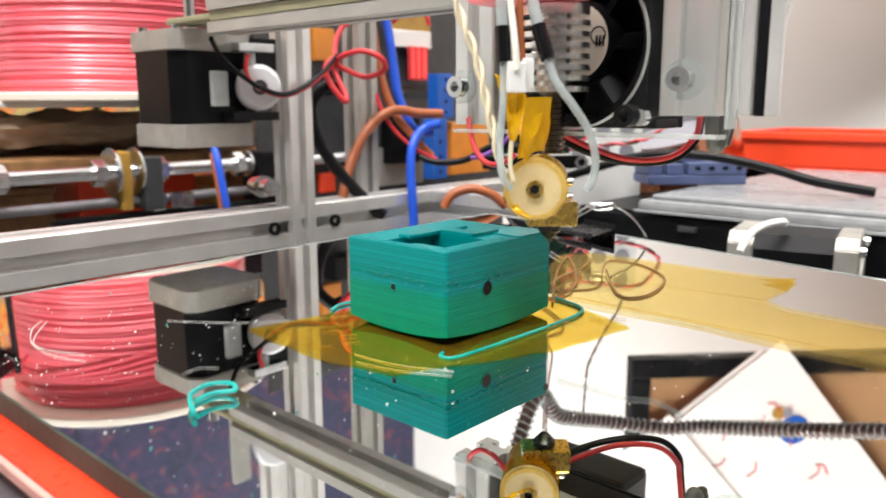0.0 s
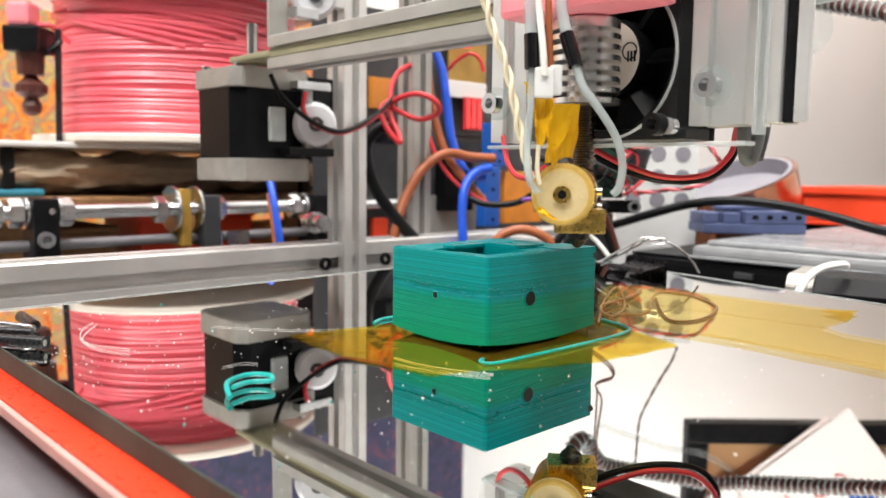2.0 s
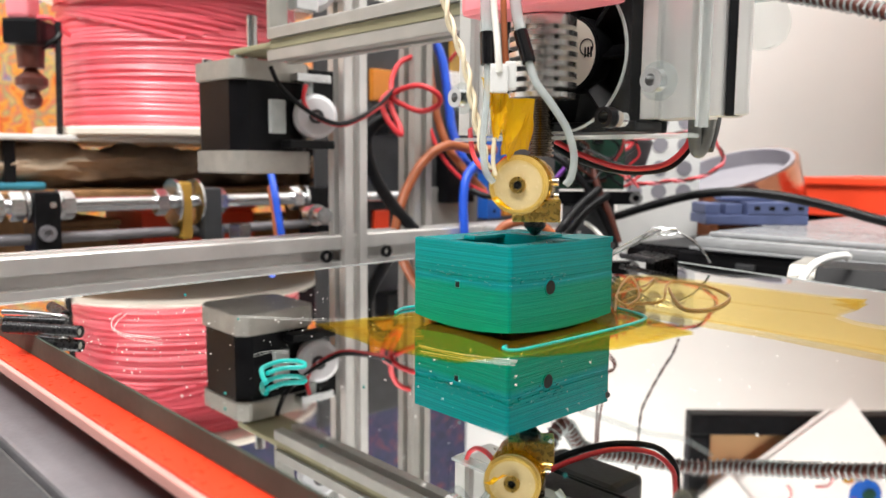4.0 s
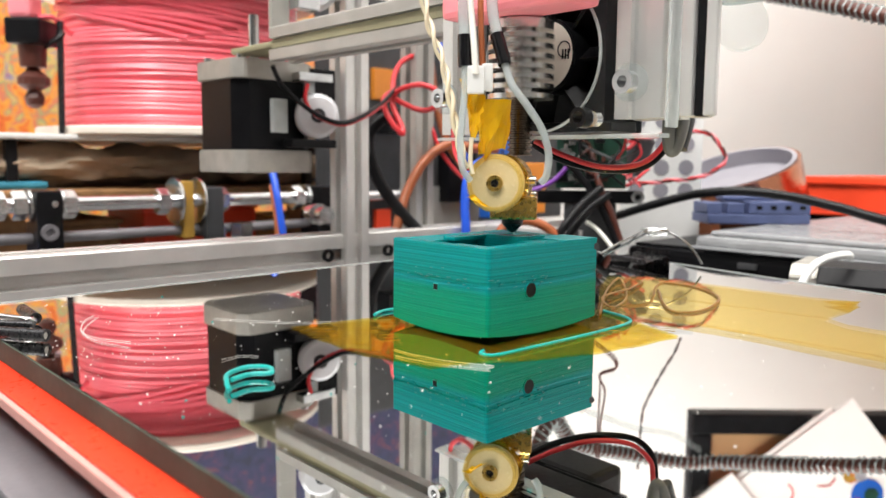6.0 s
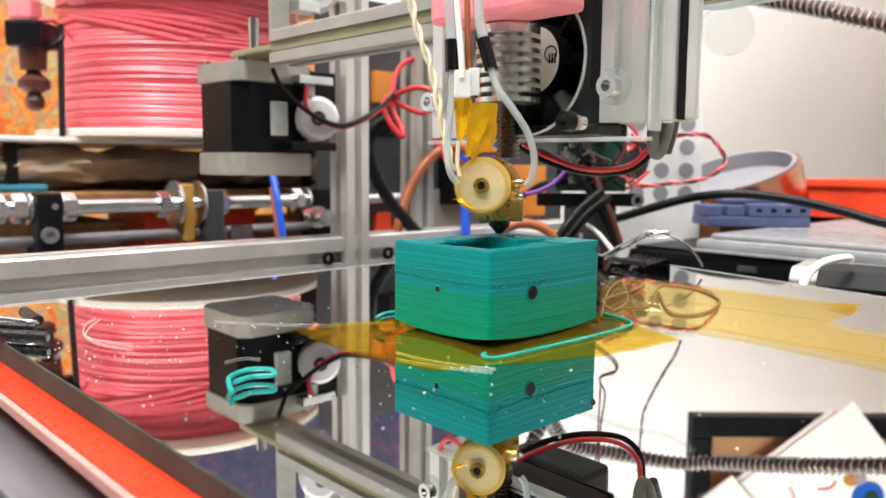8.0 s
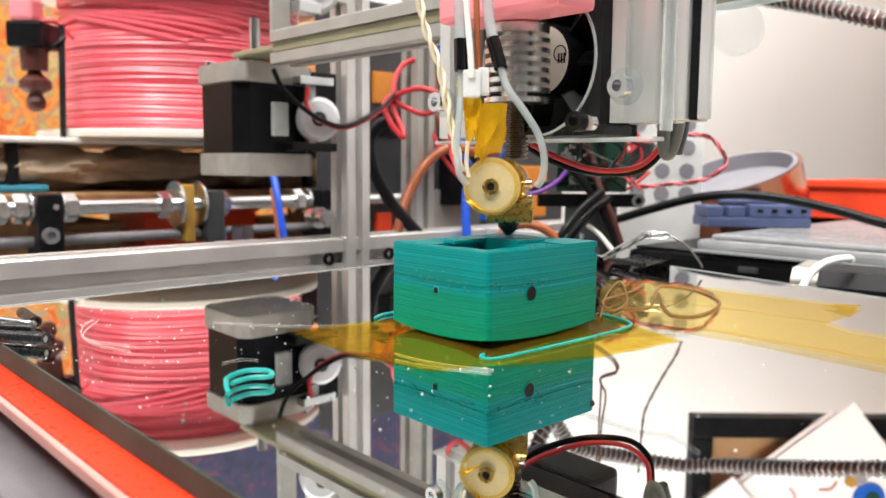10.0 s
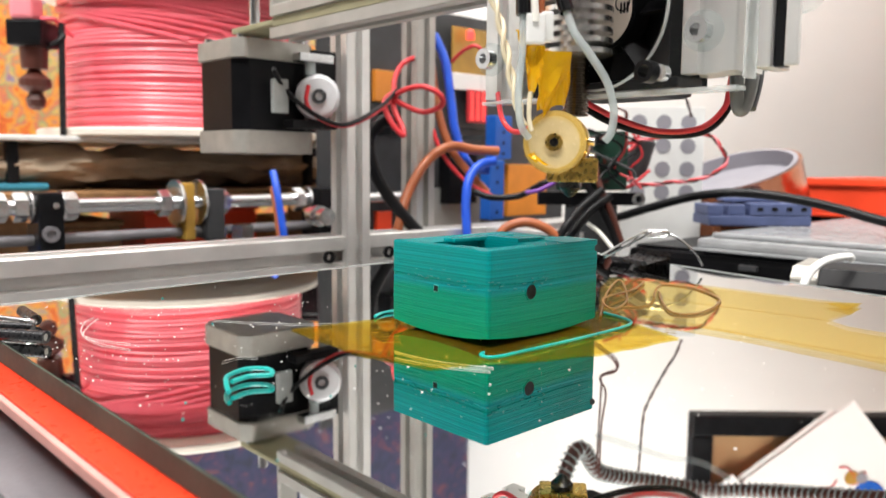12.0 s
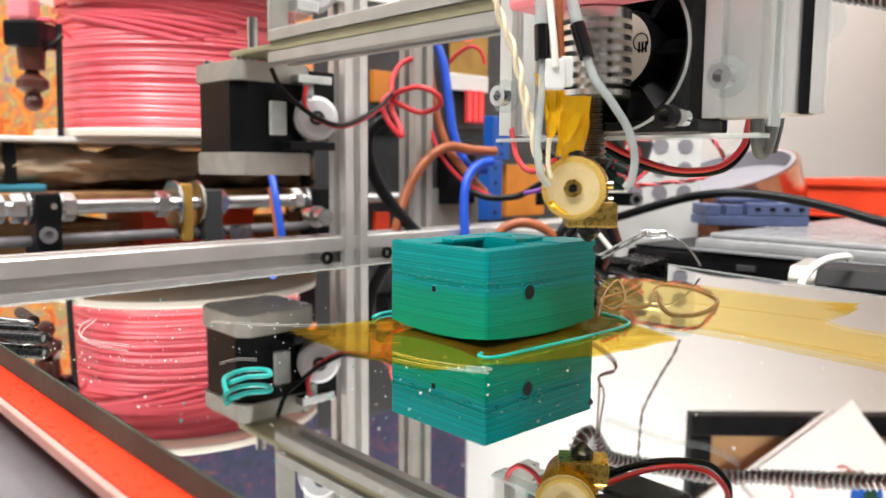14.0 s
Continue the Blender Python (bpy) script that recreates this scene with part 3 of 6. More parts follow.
def binder_clip(name, at, turn, label):
    """Spring clip: folded black body, two wire handles, tilted on the bed's edge."""
    c = thing(name, at, label, "binder clip", "clips on the bed")
    bm = bmesh.new()
    prof = [(0.0, 0.0005), (0.012, 0.0028), (0.0125, 0.0048), (0.0125, -0.0062), (0.012, -0.0072), (0.0, -0.0068)]
    a = [bm.verts.new((x, -0.0095, z)) for x, z in prof]
    e = [bm.verts.new((x, 0.0095, z)) for x, z in prof]
    for i in range(len(prof) - 1):
        bm.faces.new((a[i], a[i + 1], e[i + 1], e[i]))
    bmesh.ops.solidify(bm, geom=bm.faces, thickness=0.0005)
    cyl((0.0, -0.0095, 0.0012), (0.0, 0.0095, 0.0012), 0.0011, 14, None, bm)
    body = part("body", bm, DARKSTEEL, None, "glossy black folded steel")
    body.parent = c
    # the two wire handles stand up, one straight, one bent over
    back = Matrix.Rotation(radians(-turn), 3, "Z")
    for pts in ([(-0.1757, 0.2457, 0.0043), (-0.1688, 0.2504, 0.0095), (-0.1619, 0.2549, 0.014), (-0.1612, 0.2554, 0.0132), (-0.1679, 0.251, 0.0083), (-0.175, 0.2462, 0.0033)],
                [(-0.1687, 0.2529, 0.0077), (-0.1654, 0.2551, 0.0125), (-0.1623, 0.257, 0.0141), (-0.1568, 0.2605, 0.013), (-0.1518, 0.2634, 0.0101), (-0.1482, 0.2654, 0.006), (-0.1458, 0.2668, 0.0016)],
                [(-0.1642, 0.2547, 0.0141), (-0.1617, 0.2562, 0.0131), (-0.157, 0.2592, 0.0141), (-0.1562, 0.2596, 0.0125), (-0.1617, 0.2562, 0.0118), (-0.1638, 0.2549, 0.0132)]):
        w = tube([back @ (Vector(p) - Vector((0, 0.0009, 0)) - Vector(at)) for p in pts], 0.00042, 8)
        h = part("handle", w, STEEL, None, "bright wire handle", True)
        h.parent = c
    c.rotation_euler = (0, 0, radians(turn))
    return c


BED_THINGS = []
BED_THINGS.append(bed())
slide_rods()
BED_THINGS.append(tape("tape_strip", [(-0.1615, 0.0995, -0.0017), (-0.1554, 0.1268, -0.0015), (-0.1285, 0.1756, -0.0014), (-0.0939, 0.1624, -0.0017), (-0.0973, 0.1364, -0.0019), (-0.1121, 0.1014, -0.0020), (-0.1287, 0.0975, -0.0019)], KAPTON, "crumpled amber polyimide tape stuck on the mirror", 0.0002, 0.0006))
PALE = "pale amber polyimide tape strip lying on the mirror"
BED_THINGS.append(tape("tape_strip", [(-0.1580, 0.2249), (-0.1498, 0.2358), (-0.1186, 0.2371), (-0.0944, 0.2382), (-0.0825, 0.2412), (-0.0792, 0.2261), (-0.0796, 0.2087), (-0.1448, 0.2010)], KAPTONP, PALE, 0.0003, 0.0002))
BED_THINGS.append(tape("tape_strip", [(-0.1448, 0.2014), (-0.0796, 0.2091), (-0.0725, 0.2045), (-0.0635, 0.2036), (-0.0450, 0.2030), (-0.0380, 0.1757), (-0.0545, 0.1758), (-0.1268, 0.1760)], KAPTONP, PALE, 0.0005, 0.0002))
BED_THINGS.append(tape("tape_strip", [(-0.1268, 0.1766), (-0.0545, 0.1763), (-0.0380, 0.1762), (-0.0370, 0.1706), (-0.0530, 0.1711), (-0.0710, 0.1728), (-0.0872, 0.1740), (-0.0966, 0.1730), (-0.1200, 0.1722)], KAPTONP, PALE, 0.0007, 0.0003))
BED_THINGS.append(tape("tape_fold", [(-0.0891, 0.2320, -0.0013), (-0.0816, 0.2396, -0.0013), (-0.0804, 0.2271, -0.0014)], KAPTON, "folded amber tape corner", 0.0007, 0.0002))
BED_THINGS.append(teal_block())


def strand(name, pts, r, material, label, seg=8):
    return solo(name, tube(pts, r, seg, 10), material, label, "plastic strand", "", "", True)


BED_THINGS.append(strand("skirt_strand", [(-0.1135, 0.1171, -0.0013), (-0.1125, 0.1153, -0.0014), (-0.1096, 0.1164, -0.0014), (-0.1087, 0.1277, -0.0013), (-0.1084, 0.1494, -0.0012), (-0.1092, 0.1635, -0.0011), (-0.1129, 0.1695, -0.0011), (-0.1226, 0.1726, -0.0010)], 0.00042, TEALS, "thin teal strand of the print's outline"))
BED_THINGS.append(strand("skirt_strand", [(-0.1582, 0.1231, -0.0010), (-0.1609, 0.1278, -0.0010), (-0.1611, 0.1323, -0.0010)], 0.0004, TEALS, "thin teal strand of the print's outline"))
BED_THINGS.append(strand("purge_curl", [(-0.1222, 0.063, -0.0012), (-0.1262, 0.0646, -0.0006), (-0.1299, 0.067, -0.0006), (-0.1316, 0.0715, -0.0005), (-0.1289, 0.0746, -0.0005), (-0.1255, 0.0732, -0.0006), (-0.1271, 0.0696, -0.0006), (-0.1259, 0.0655, -0.0006)], 0.00046, TEALS, "teal curl of purged plastic on the mirror"))
BED_THINGS.append(strand("brown_strand", [(-0.1248, 0.1839, -0.0013), (-0.122, 0.1937, -0.0012), (-0.1359, 0.2194, -0.001), (-0.138, 0.229, -0.0009), (-0.127, 0.2282, -0.0009), (-0.1137, 0.2175, -0.0009), (-0.1074, 0.2031, -0.001), (-0.1061, 0.1911, -0.0011), (-0.1105, 0.1871, -0.0011), (-0.119, 0.1959, -0.0009), (-0.1319, 0.2143, -0.0009)], 0.00036, STRING, "brown loops of burnt oozed plastic"))
BED_THINGS.append(strand("brown_strand", [(-0.1204, 0.1678, -0.0009), (-0.1397, 0.1982, -0.0002), (-0.15, 0.22, 0.0002), (-0.1302, 0.1946, -0.0007), (-0.1237, 0.1782, -0.0008), (-0.132, 0.1854, 0.0002), (-0.1376, 0.2087, -0.0003), (-0.1448, 0.2262, -0.0004)], 0.0003, STRING, "brown loops of burnt oozed plastic"))
c1 = binder_clip("binder_clip", (-0.1720, 0.2570, 0.0004), 72, "black binder clip with raised wire handles on the bed's edge")


def rolled_clip():
    """Spring clip seen on end: a folded black sheet with two rolled edges and a folded handle."""
    c = thing("binder_clip", (-0.1928, 0.0481, -0.0018), "glossy black binder clip holding the mirror's corner", "binder clip", "clips on the bed")
    part("body", ring((-0.1990, 0.0406, -0.0002), (-0.1829, 0.0517, -0.0002), 0.0014, 0.0009, 24), DARKSTEEL, c, "glossy black rolled steel edge", True)
    part("roll_core", cyl((-0.1990, 0.0406, -0.0002), (-0.1831, 0.0515, -0.0002), 0.0008, 16), ALU_DULL, c, "grey wire in the roll", True)
    part("upper_roll", ring((-0.2156, 0.0557, 0.0004), (-0.2038, 0.0555, -0.0001), 0.0014, 0.0009, 20), DARKSTEEL, c, "glossy black rolled steel edge", True)
    part("blade", tube([(-0.2020, 0.0414, 0.0010), (-0.1958, 0.0467, 0.0010), (-0.1913, 0.0515, 0.0008)], 0.0010, 10), DARKSTEEL, c, "black folded sheet", True)
    part("handle", tube([(-0.2107, 0.0432, 0.0013), (-0.2028, 0.0485, 0.0013), (-0.1971, 0.0517, 0.0011), (-0.1984, 0.0535, 0.0005)], 0.0008, 10), STEEL, c, "bright wire handle", True)
    return c


c2 = rolled_clip()
BED_THINGS += [c1, c2]


def crumbs():
    rnd = random.Random(11)
    for name, material, label, n, area in (
            ("plastic_crumbs", PAPER, "pale dust and plastic crumbs on the mirror", 330, (-0.23, -0.07, 0.048, 0.13)),
            ("plastic_crumbs", TEALS, "small teal plastic crumbs on the mirror", 26, (-0.225, -0.06, 0.046, 0.13)),
            ("plastic_crumbs", PAPER, "pale dust on the mirror", 60, (-0.11, -0.03, 0.10, 0.2)),
            ("plastic_crumbs", PAPER, "white flakes beside the clip on the mirror", 45, (-0.180, -0.150, 0.046, 0.066))):
        bm = bmesh.new()
        for _ in range(n):
            x, y = rnd.uniform(area[0], area[1]), rnd.uniform(area[2], area[3])
            s = 0.00004 + 0.00013 * rnd.random() ** 2 * (1.7 if material is TEALS else 1)
            q = bmesh.new()
            bmesh.ops.create_icosphere(q, subdivisions=1, radius=s)
            bmesh.ops.scale(q, verts=q.verts, vec=(rnd.uniform(0.7, 2.2), rnd.uniform(0.7, 1.6), 0.7))
            bmesh.ops.rotate(q, verts=q.verts, matrix=Matrix.Rotation(rnd.uniform(0, 3), 3, "Z"))
            bmesh.ops.translate(q, verts=q.verts, vec=(x, y, bed_z(x, y) + s * 0.6))
            bm = join(bm, q)
        BED_THINGS.append(solo(name, bm, material, label, "crumbs", kind="stuff"))
    bm = bmesh.new()
    for pts, r in (
            ([(-0.1282, 0.1048, -0.0017), (-0.1205, 0.1050, -0.0017), (-0.1130, 0.1068, -0.0017), (-0.1048, 0.1110, -0.0018)], 0.00006),
            ([(-0.1238, 0.1013, -0.0017), (-0.1175, 0.1024, -0.0017), (-0.1109, 0.1048, -0.0018), (-0.1036, 0.1087, -0.0018)], 0.00005),
            ([(-0.1825, 0.0906, -0.0014), (-0.1738, 0.0966, -0.0014), (-0.1630, 0.1061, -0.0014), (-0.1523, 0.1237, -0.0014)], 0.000035),
            ([(-0.2051, 0.0695, -0.0014), (-0.2004, 0.0656, -0.0014), (-0.1926, 0.0621, -0.0015), (-0.1855, 0.0604, -0.0015), (-0.1796, 0.0613, -0.0016), (-0.1712, 0.0653, -0.0016)], 0.00005),
            ([(-0.2037, 0.0701, -0.0014), (-0.1953, 0.0646, -0.0015), (-0.1868, 0.0607, -0.0015), (-0.1764, 0.0602, -0.0016), (-0.1662, 0.0634, -0.0017)], 0.00004),
            ([(-0.1442, 0.0731, -0.0017), (-0.1448, 0.0778, -0.0017), (-0.1418, 0.0799, -0.0017)], 0.00003)):
        tube(pts, r, 4, 5, bm)
    BED_THINGS.append(solo("fine_hairs", bm, PAPER, "fine pale scratches and hairs on the mirror", "hairs", kind="stuff"))

    # creases and bubbles in the amber tape, at both sides of the block
    bm = bmesh.new()
    for quad, n in (([(-0.1554, 0.1043), (-0.1465, 0.1194), (-0.1281, 0.1044), (-0.1384, 0.0986)], 26), ([(-0.1166, 0.1642), (-0.098, 0.1691), (-0.097, 0.1463), (-0.0985, 0.1384)], 22)):
        q = [Vector(p) for p in quad]
        for _ in range(n):
            a, b = rnd.random(), rnd.random()
            p = q[0].lerp(q[1], a).lerp(q[3].lerp(q[2], a), b)
            d = (q[1] - q[0]).normalized() * rnd.uniform(0.0006, 0.0028)
            k = Vector((-d.y, d.x)) * rnd.uniform(-0.4, 0.4)
            tube([(v.x, v.y, bed_z(v.x, v.y) + 0.00030) for v in (p - d, p + k, p + d)], rnd.uniform(0.00003, 0.00008), 4, 4, bm)
    BED_THINGS.append(solo("tape_creases", bm, CREASE, "shiny creases in the amber tape", "creases", kind="stuff"))


crumbs()


# ---- the gantry: beam, motor, wheel ----
def stepper(name, parent_label, group=""):
    """A stepper motor standing on its foot at the origin, shaft up: two cast caps and a black body."""
    m = thing(name, (0, 0, 0), parent_label, "motor", group)

    def octo(z0, z1, w, cut, bm=None):
        bm = bm or bmesh.new()
        h = w / 2
        pts = [(h, -h + cut), (h, h - cut), (h - cut, h), (-h + cut, h), (-h, h - cut), (-h, -h + cut), (-h + cut, -h), (h - cut, -h)]
        a = [bm.verts.new((x, y, z0)) for x, y in pts]
        e = [bm.verts.new((x, y, z1)) for x, y in pts]
        for i in range(8):
            bm.faces.new((a[i], a[(i + 1) % 8], e[(i + 1) % 8], e[i]))
        bm.faces.new(a[::-1])
        bm.faces.new(e)
        return bm

    def cap(z0, z1):
        bm = octo(z0, z1, 0.0423, 0.0046)
        bmesh.ops.bevel(bm, geom=bm.edges, offset=0.0005, segments=2, affect="EDGES")
        return bm

    part("bottom_cap", cap(0, 0.0105), CAST, m, "cast aluminium end cap")
    part("stator", octo(0.0106, 0.0424, 0.0408, 0.0062), BLACKMATT, m, "black laminated body")
    part("top_cap", cap(0.0425, 0.0515), CAST, m, "cast aluminium end cap")
    part("boss", cyl((0, 0, 0.0516), (0, 0, 0.0530), 0.011, 28), CAST, m, "", True)
    part("shaft", cyl((0, 0, 0.0531), (0, 0, 0.0745), 0.0025, 18, None, None, 0.0004), STEEL, m, "", True)
    for x, y in ((0.0155, 0.0155), (-0.0155, 0.0155), (0.0155, -0.0155), (-0.0155, -0.0155)):
        cap_screw("screw", (x, y, 0.0516), (0, 0, 1), 0.0024, 0.0024, m)
    return m


GANTRY = []
xm = stepper("stepper_motor", "black stepper motor with cast caps under the gantry beam")
xm.location = (-0.3440, 0.1972, 0.0322)
GANTRY.append(xm)


def gantry():
    g = thing("gantry", (-0.3, 0.18, 0.079), "slotted aluminium gantry beam with its end bracket", "gantry")
    part("beam", slot_bar((-0.2975, 0.1845, 0.0864), (0.16, 0.1845, 0.0864), 0.0138, 0.34, 0.30), ALU_DULL, g)
    part("slot_strip", box(-0.2975, 0.16, 0.1789, 0.1794, 0.0848, 0.0884), OLIVE, g, "dull yellow strip in the beam's slot")
    part("motor_plate", box(-0.3330, -0.2960, 0.1790, 0.2000, 0.0853, 0.0880, 0.0008), OLIVE, g, "tan motor plate")
    part("upper_bar", slot_bar((-0.325, 0.2235, 0.1150), (-0.325, 0.2235, 0.30), 0.0165), ALU, g)
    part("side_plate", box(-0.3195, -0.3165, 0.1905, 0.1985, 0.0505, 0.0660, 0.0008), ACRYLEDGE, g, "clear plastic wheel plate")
    part("bracket", box(-0.3275, -0.3250, 0.1990, 0.2310, 0.0560, 0.0820, 0.0008), BLACK, g, "black wheel bracket")
    part("spacer_bar", box(-0.3215, -0.3150, 0.2035, 0.2225, 0.0746, 0.0786, 0.0005), STEEL, g, "bright metal spacer")
    w = part("wheel", lathe([(0.0040, 0), (0.0085, 0.0), (0.0104, 0.0016), (0.0104, 0.0030), (0.0094, 0.0044), (0.0104, 0.0058), (0.0104, 0.0072), (0.0085, 0.0088), (0.0040, 0.0088)], (-0.3225, 0.2170, 0.0590), 40, (1, -0.45, 0)), NYLON, g, "white nylon wheel", True)
    part("hub", ring((-0.3143, 0.2133, 0.0590), (-0.3131, 0.2127, 0.0590), 0.0034, 0.0018, 20), GREYP, w, "dark hub", True)
    w2 = part("wheel", lathe([(0.0040, 0), (0.0085, 0.0), (0.0104, 0.0016), (0.0104, 0.0030), (0.0094, 0.0044), (0.0104, 0.0058), (0.0104, 0.0072), (0.0085, 0.0088), (0.0040, 0.0088)], (-0.3225, 0.2170, 0.1180), 40, (1, -0.45, 0)), NYLON, g, "white nylon wheel", True)
    part("hub", ring((-0.3143, 0.2133, 0.1180), (-0.3131, 0.2127, 0.1180), 0.0034, 0.0018, 20), GREYP, w2, "dark hub", True)
    part("spacer_bar", box(-0.3172, -0.3100, 0.2000, 0.2120, 0.1060, 0.1110, 0.0005), STEEL, g, "bright metal spacer")
    part("upper_plate", box(-0.3195, -0.3165, 0.1905, 0.2000, 0.0945, 0.1300, 0.0008), ALU_DULL, g, "clear plastic wheel plate")
    part("bolt", cyl((-0.3185, 0.2115, 0.0690), (-0.3185, 0.2115, 0.0745), 0.0025, 16), SLEEVE, g, "clear spacer", True)
    part("foot_bracket", box(-0.3240, -0.3160, 0.2000, 0.2250, 0.0440, 0.0480, 0.0006), BLACK, g)
    return g


GANTRY.append(gantry())


# ---- the print head ----
HEAD = []


def print_head():
    h = thing("extruder_carriage", (-0.123, 0.150, 0.045), "extruder carriage with clear plate, fan and finned hot end", "extruder")
    ax = (-0.1346, 0.1524)
    L, R, ZB, fc = -0.1677, -0.0942, 0.0452, Vector((-0.1295, 0.1560, 0.0639))
    pl = bmesh.new()
    seg, rr = 48, 0.0180
    ring_a, ring_b, out_a, out_b = [], [], [], []
    for k in range(seg):
        a = 2 * math.pi * (k + 0.5) / seg
        c, s = math.cos(a), math.sin(a)
        tx = (R - fc.x) / c if c > 1e-6 else (L - fc.x) / c if c < -1e-6 else 9
        tz = (0.150 - fc.z) / s if s > 1e-6 else (ZB - fc.z) / s if s < -1e-6 else 9
        q = min(tx, tz)
        for la, lb, r in ((ring_a, ring_b, rr), (out_a, out_b, q)):
            la.append(pl.verts.new((fc.x + c * r, 0.1535, fc.z + s * r)))
            lb.append(pl.verts.new((fc.x + c * r, 0.1580, fc.z + s * r)))
    for k in range(seg):
        j = (k + 1) % seg
        for a, c in ((ring_a, out_a), (out_a, out_b), (out_b, ring_b), (ring_b, ring_a)):
            pl.faces.new((a[k], a[j], c[j], c[k]))
    part("carriage_plate", pl, ACRYL, h, "clear acrylic carriage plate with a round opening")
    # Rim and edge strips carry the acrylic's glint in their pale colour.
    part("opening_rim", ring((fc.x, 0.1533, fc.z), (fc.x, 0.1538, fc.z), 0.01845, 0.0179, 48), ACRYLEDGE, h, "pale ring standing in for the opening's glint", True)
    part("plate_edge", box(R + 0.0002, R + 0.0010, 0.1535, 0.1580, ZB + 0.001, 0.150, 0.0002), ACRYLEDGE, h, "sawn edge of the acrylic, made pale for its glint")
    part("lower_edge", box(L + 0.001, R - 0.001, 0.1535, 0.1580, ZB - 0.0012, ZB - 0.0002, 0.0003), ACRYLEDGE, h, "sawn edge of the acrylic, made pale for its glint")
    lx0, lx1 = -0.1714, -0.1562
    part("left_bar", slot_bar(((lx0 + lx1) / 2, 0.1660, 0.0460), ((lx0 + lx1) / 2, 0.1660, 0.15), lx1 - lx0, 0.3, 0.2, h=0.0130), ALU, h, "aluminium bar behind the plate")
    rx0, rx1 = -0.1115, -0.0988
    part("right_bar", slot_bar(((rx0 + rx1) / 2, 0.1660, 0.0487), ((rx0 + rx1) / 2, 0.1660, 0.15), rx1 - rx0, 0.36, 0.2, h=0.0130), ALU, h, "aluminium bar bolted to the plate")
    s0, s1, s2, s3 = -0.0951, -0.0915, -0.0890, -0.0860
    part("edge_strip", box(s0, s1, 0.1600, 0.1700, 0.0487, 0.15, 0.0005), ALU, h, "pale metal strip")
    part("dark_strip", box(s1 + 0.0002, s2, 0.1608, 0.1640, 0.0487, 0.15, 0.0005), BLACK, h, "dark strip")
    part("rear_strip", box(s2 + 0.0002, s3, 0.1600, 0.1616, 0.0487, 0.15, 0.0005), ALU, h, "pale metal strip")
    wheel = lathe([(0.003, 0), (0.007, 0), (0.0085, 0.002), (0.0078, 0.0035), (0.0085, 0.005), (0.007, 0.007), (0.003, 0.007)], (-0.1230, 0.2393, 0.0813), 32, (1, -0.6, 0))
    part("wheel", wheel, WASHERM, h, "white nylon wheel", True)
    for x, y, z in ((-0.1024, 0.1533, 0.0562), (-0.1624, 0.1533, 0.0556)):
        part("washer", ring((x, y, z), (x, y - 0.0014, z), 0.0042, 0.0014, 30), WASHERM, h, "clear plastic washer", True)
        cap_screw("screw", (x, y - 0.0014, z), (0, -1, 0), 0.0026, 0.0026, h)
    # fan: square frame with a round duct, hub and blades
    fc = Vector((-0.1355, 0.1705, 0.0658))
    bm = bmesh.new()
    seg = 48
    sq, rd, bk_s, bk_r = [], [], [], []
    for k in range(seg):
        a = 2 * math.pi * k / seg
        c, s = math.cos(a), math.sin(a)
        q = 0.0200 / max(abs(c), abs(s))
        for lst, r, y in ((sq, q, 0.0), (rd, 0.0186, 0.0), (bk_s, q, 0.009), (bk_r, 0.0186, 0.009)):
            lst.append(bm.verts.new(fc + Vector((c * r, y - 0.009, s * r))))
    for k in range(seg):
        j = (k + 1) % seg
        for a, c in ((sq, rd), (rd, bk_r), (bk_r, bk_s), (bk_s, sq)):
            bm.faces.new((a[k], a[j], c[j], c[k]))
    fan = part("fan", bm, BLACK, h, "black cooling fan with a cream hub label", False)
    hub = part("hub", cyl(fc + Vector((0, -0.0008, 0)), fc + Vector((0, -0.0075, 0)), 0.0096, 36, None, None, 0.0004), BLACK, fan, "", True)
    part("hub_label", cyl(fc + Vector((0, -0.0076, 0)), fc + Vector((0, -0.0078, 0)), 0.0088, 36), CREAM, fan, "cream round label")
    lg = ring(fc + Vector((0.0062, -0.00785, 0.0012)), fc + Vector((0.0062, -0.00795, 0.0012)), 0.0021, 0.0018, 20)
    for k in range(3):
        box(fc.x + 0.0056 + k * 0.0009, fc.x + 0.0061 + k * 0.0009, fc.y - 0.00795, fc.y - 0.00785, fc.z - 0.0013, fc.z + 0.0012, 0, lg)
    part("mark", lg, BLACK, fan, "plain black mark")
    for k in range(7):
        a = 2 * math.pi * k / 7
        bl = box(0.0096, 0.0174, -0.0004, 0.0004, -0.0028, 0.0028, 0.0001)
        bmesh.ops.rotate(bl, verts=bl.verts, matrix=Matrix.Rotation(radians(38), 3, "X"))
        bmesh.ops.rotate(bl, verts=bl.verts, matrix=Matrix.Rotation(a, 3, "Z"))
        bmesh.ops.rotate(bl, verts=bl.verts, matrix=Matrix.Rotation(radians(90), 3, "X"))
        bmesh.ops.translate(bl, verts=bl.verts, vec=fc + Vector((0, -0.0035, 0)))
        part("blade", bl, BLACKMATT, fan)
    part("fan_spacer", ring((-0.1146, 0.1533, 0.0488), Vector((-0.1146, 0.1533, 0.0488)) + Vector((0, -0.0035, 0)), 0.0024, 0.0014, 22), BLACK, h, "black rubber spacer", True)
    part("spacer_screw", cyl((-0.1117, 0.1533, 0.0484), Vector((-0.1117, 0.1533, 0.0484)) + Vector((0, -0.002, 0)), 0.0018, 18), STEEL, h, "", True)
    x0, x1 = -0.1400, -0.1118
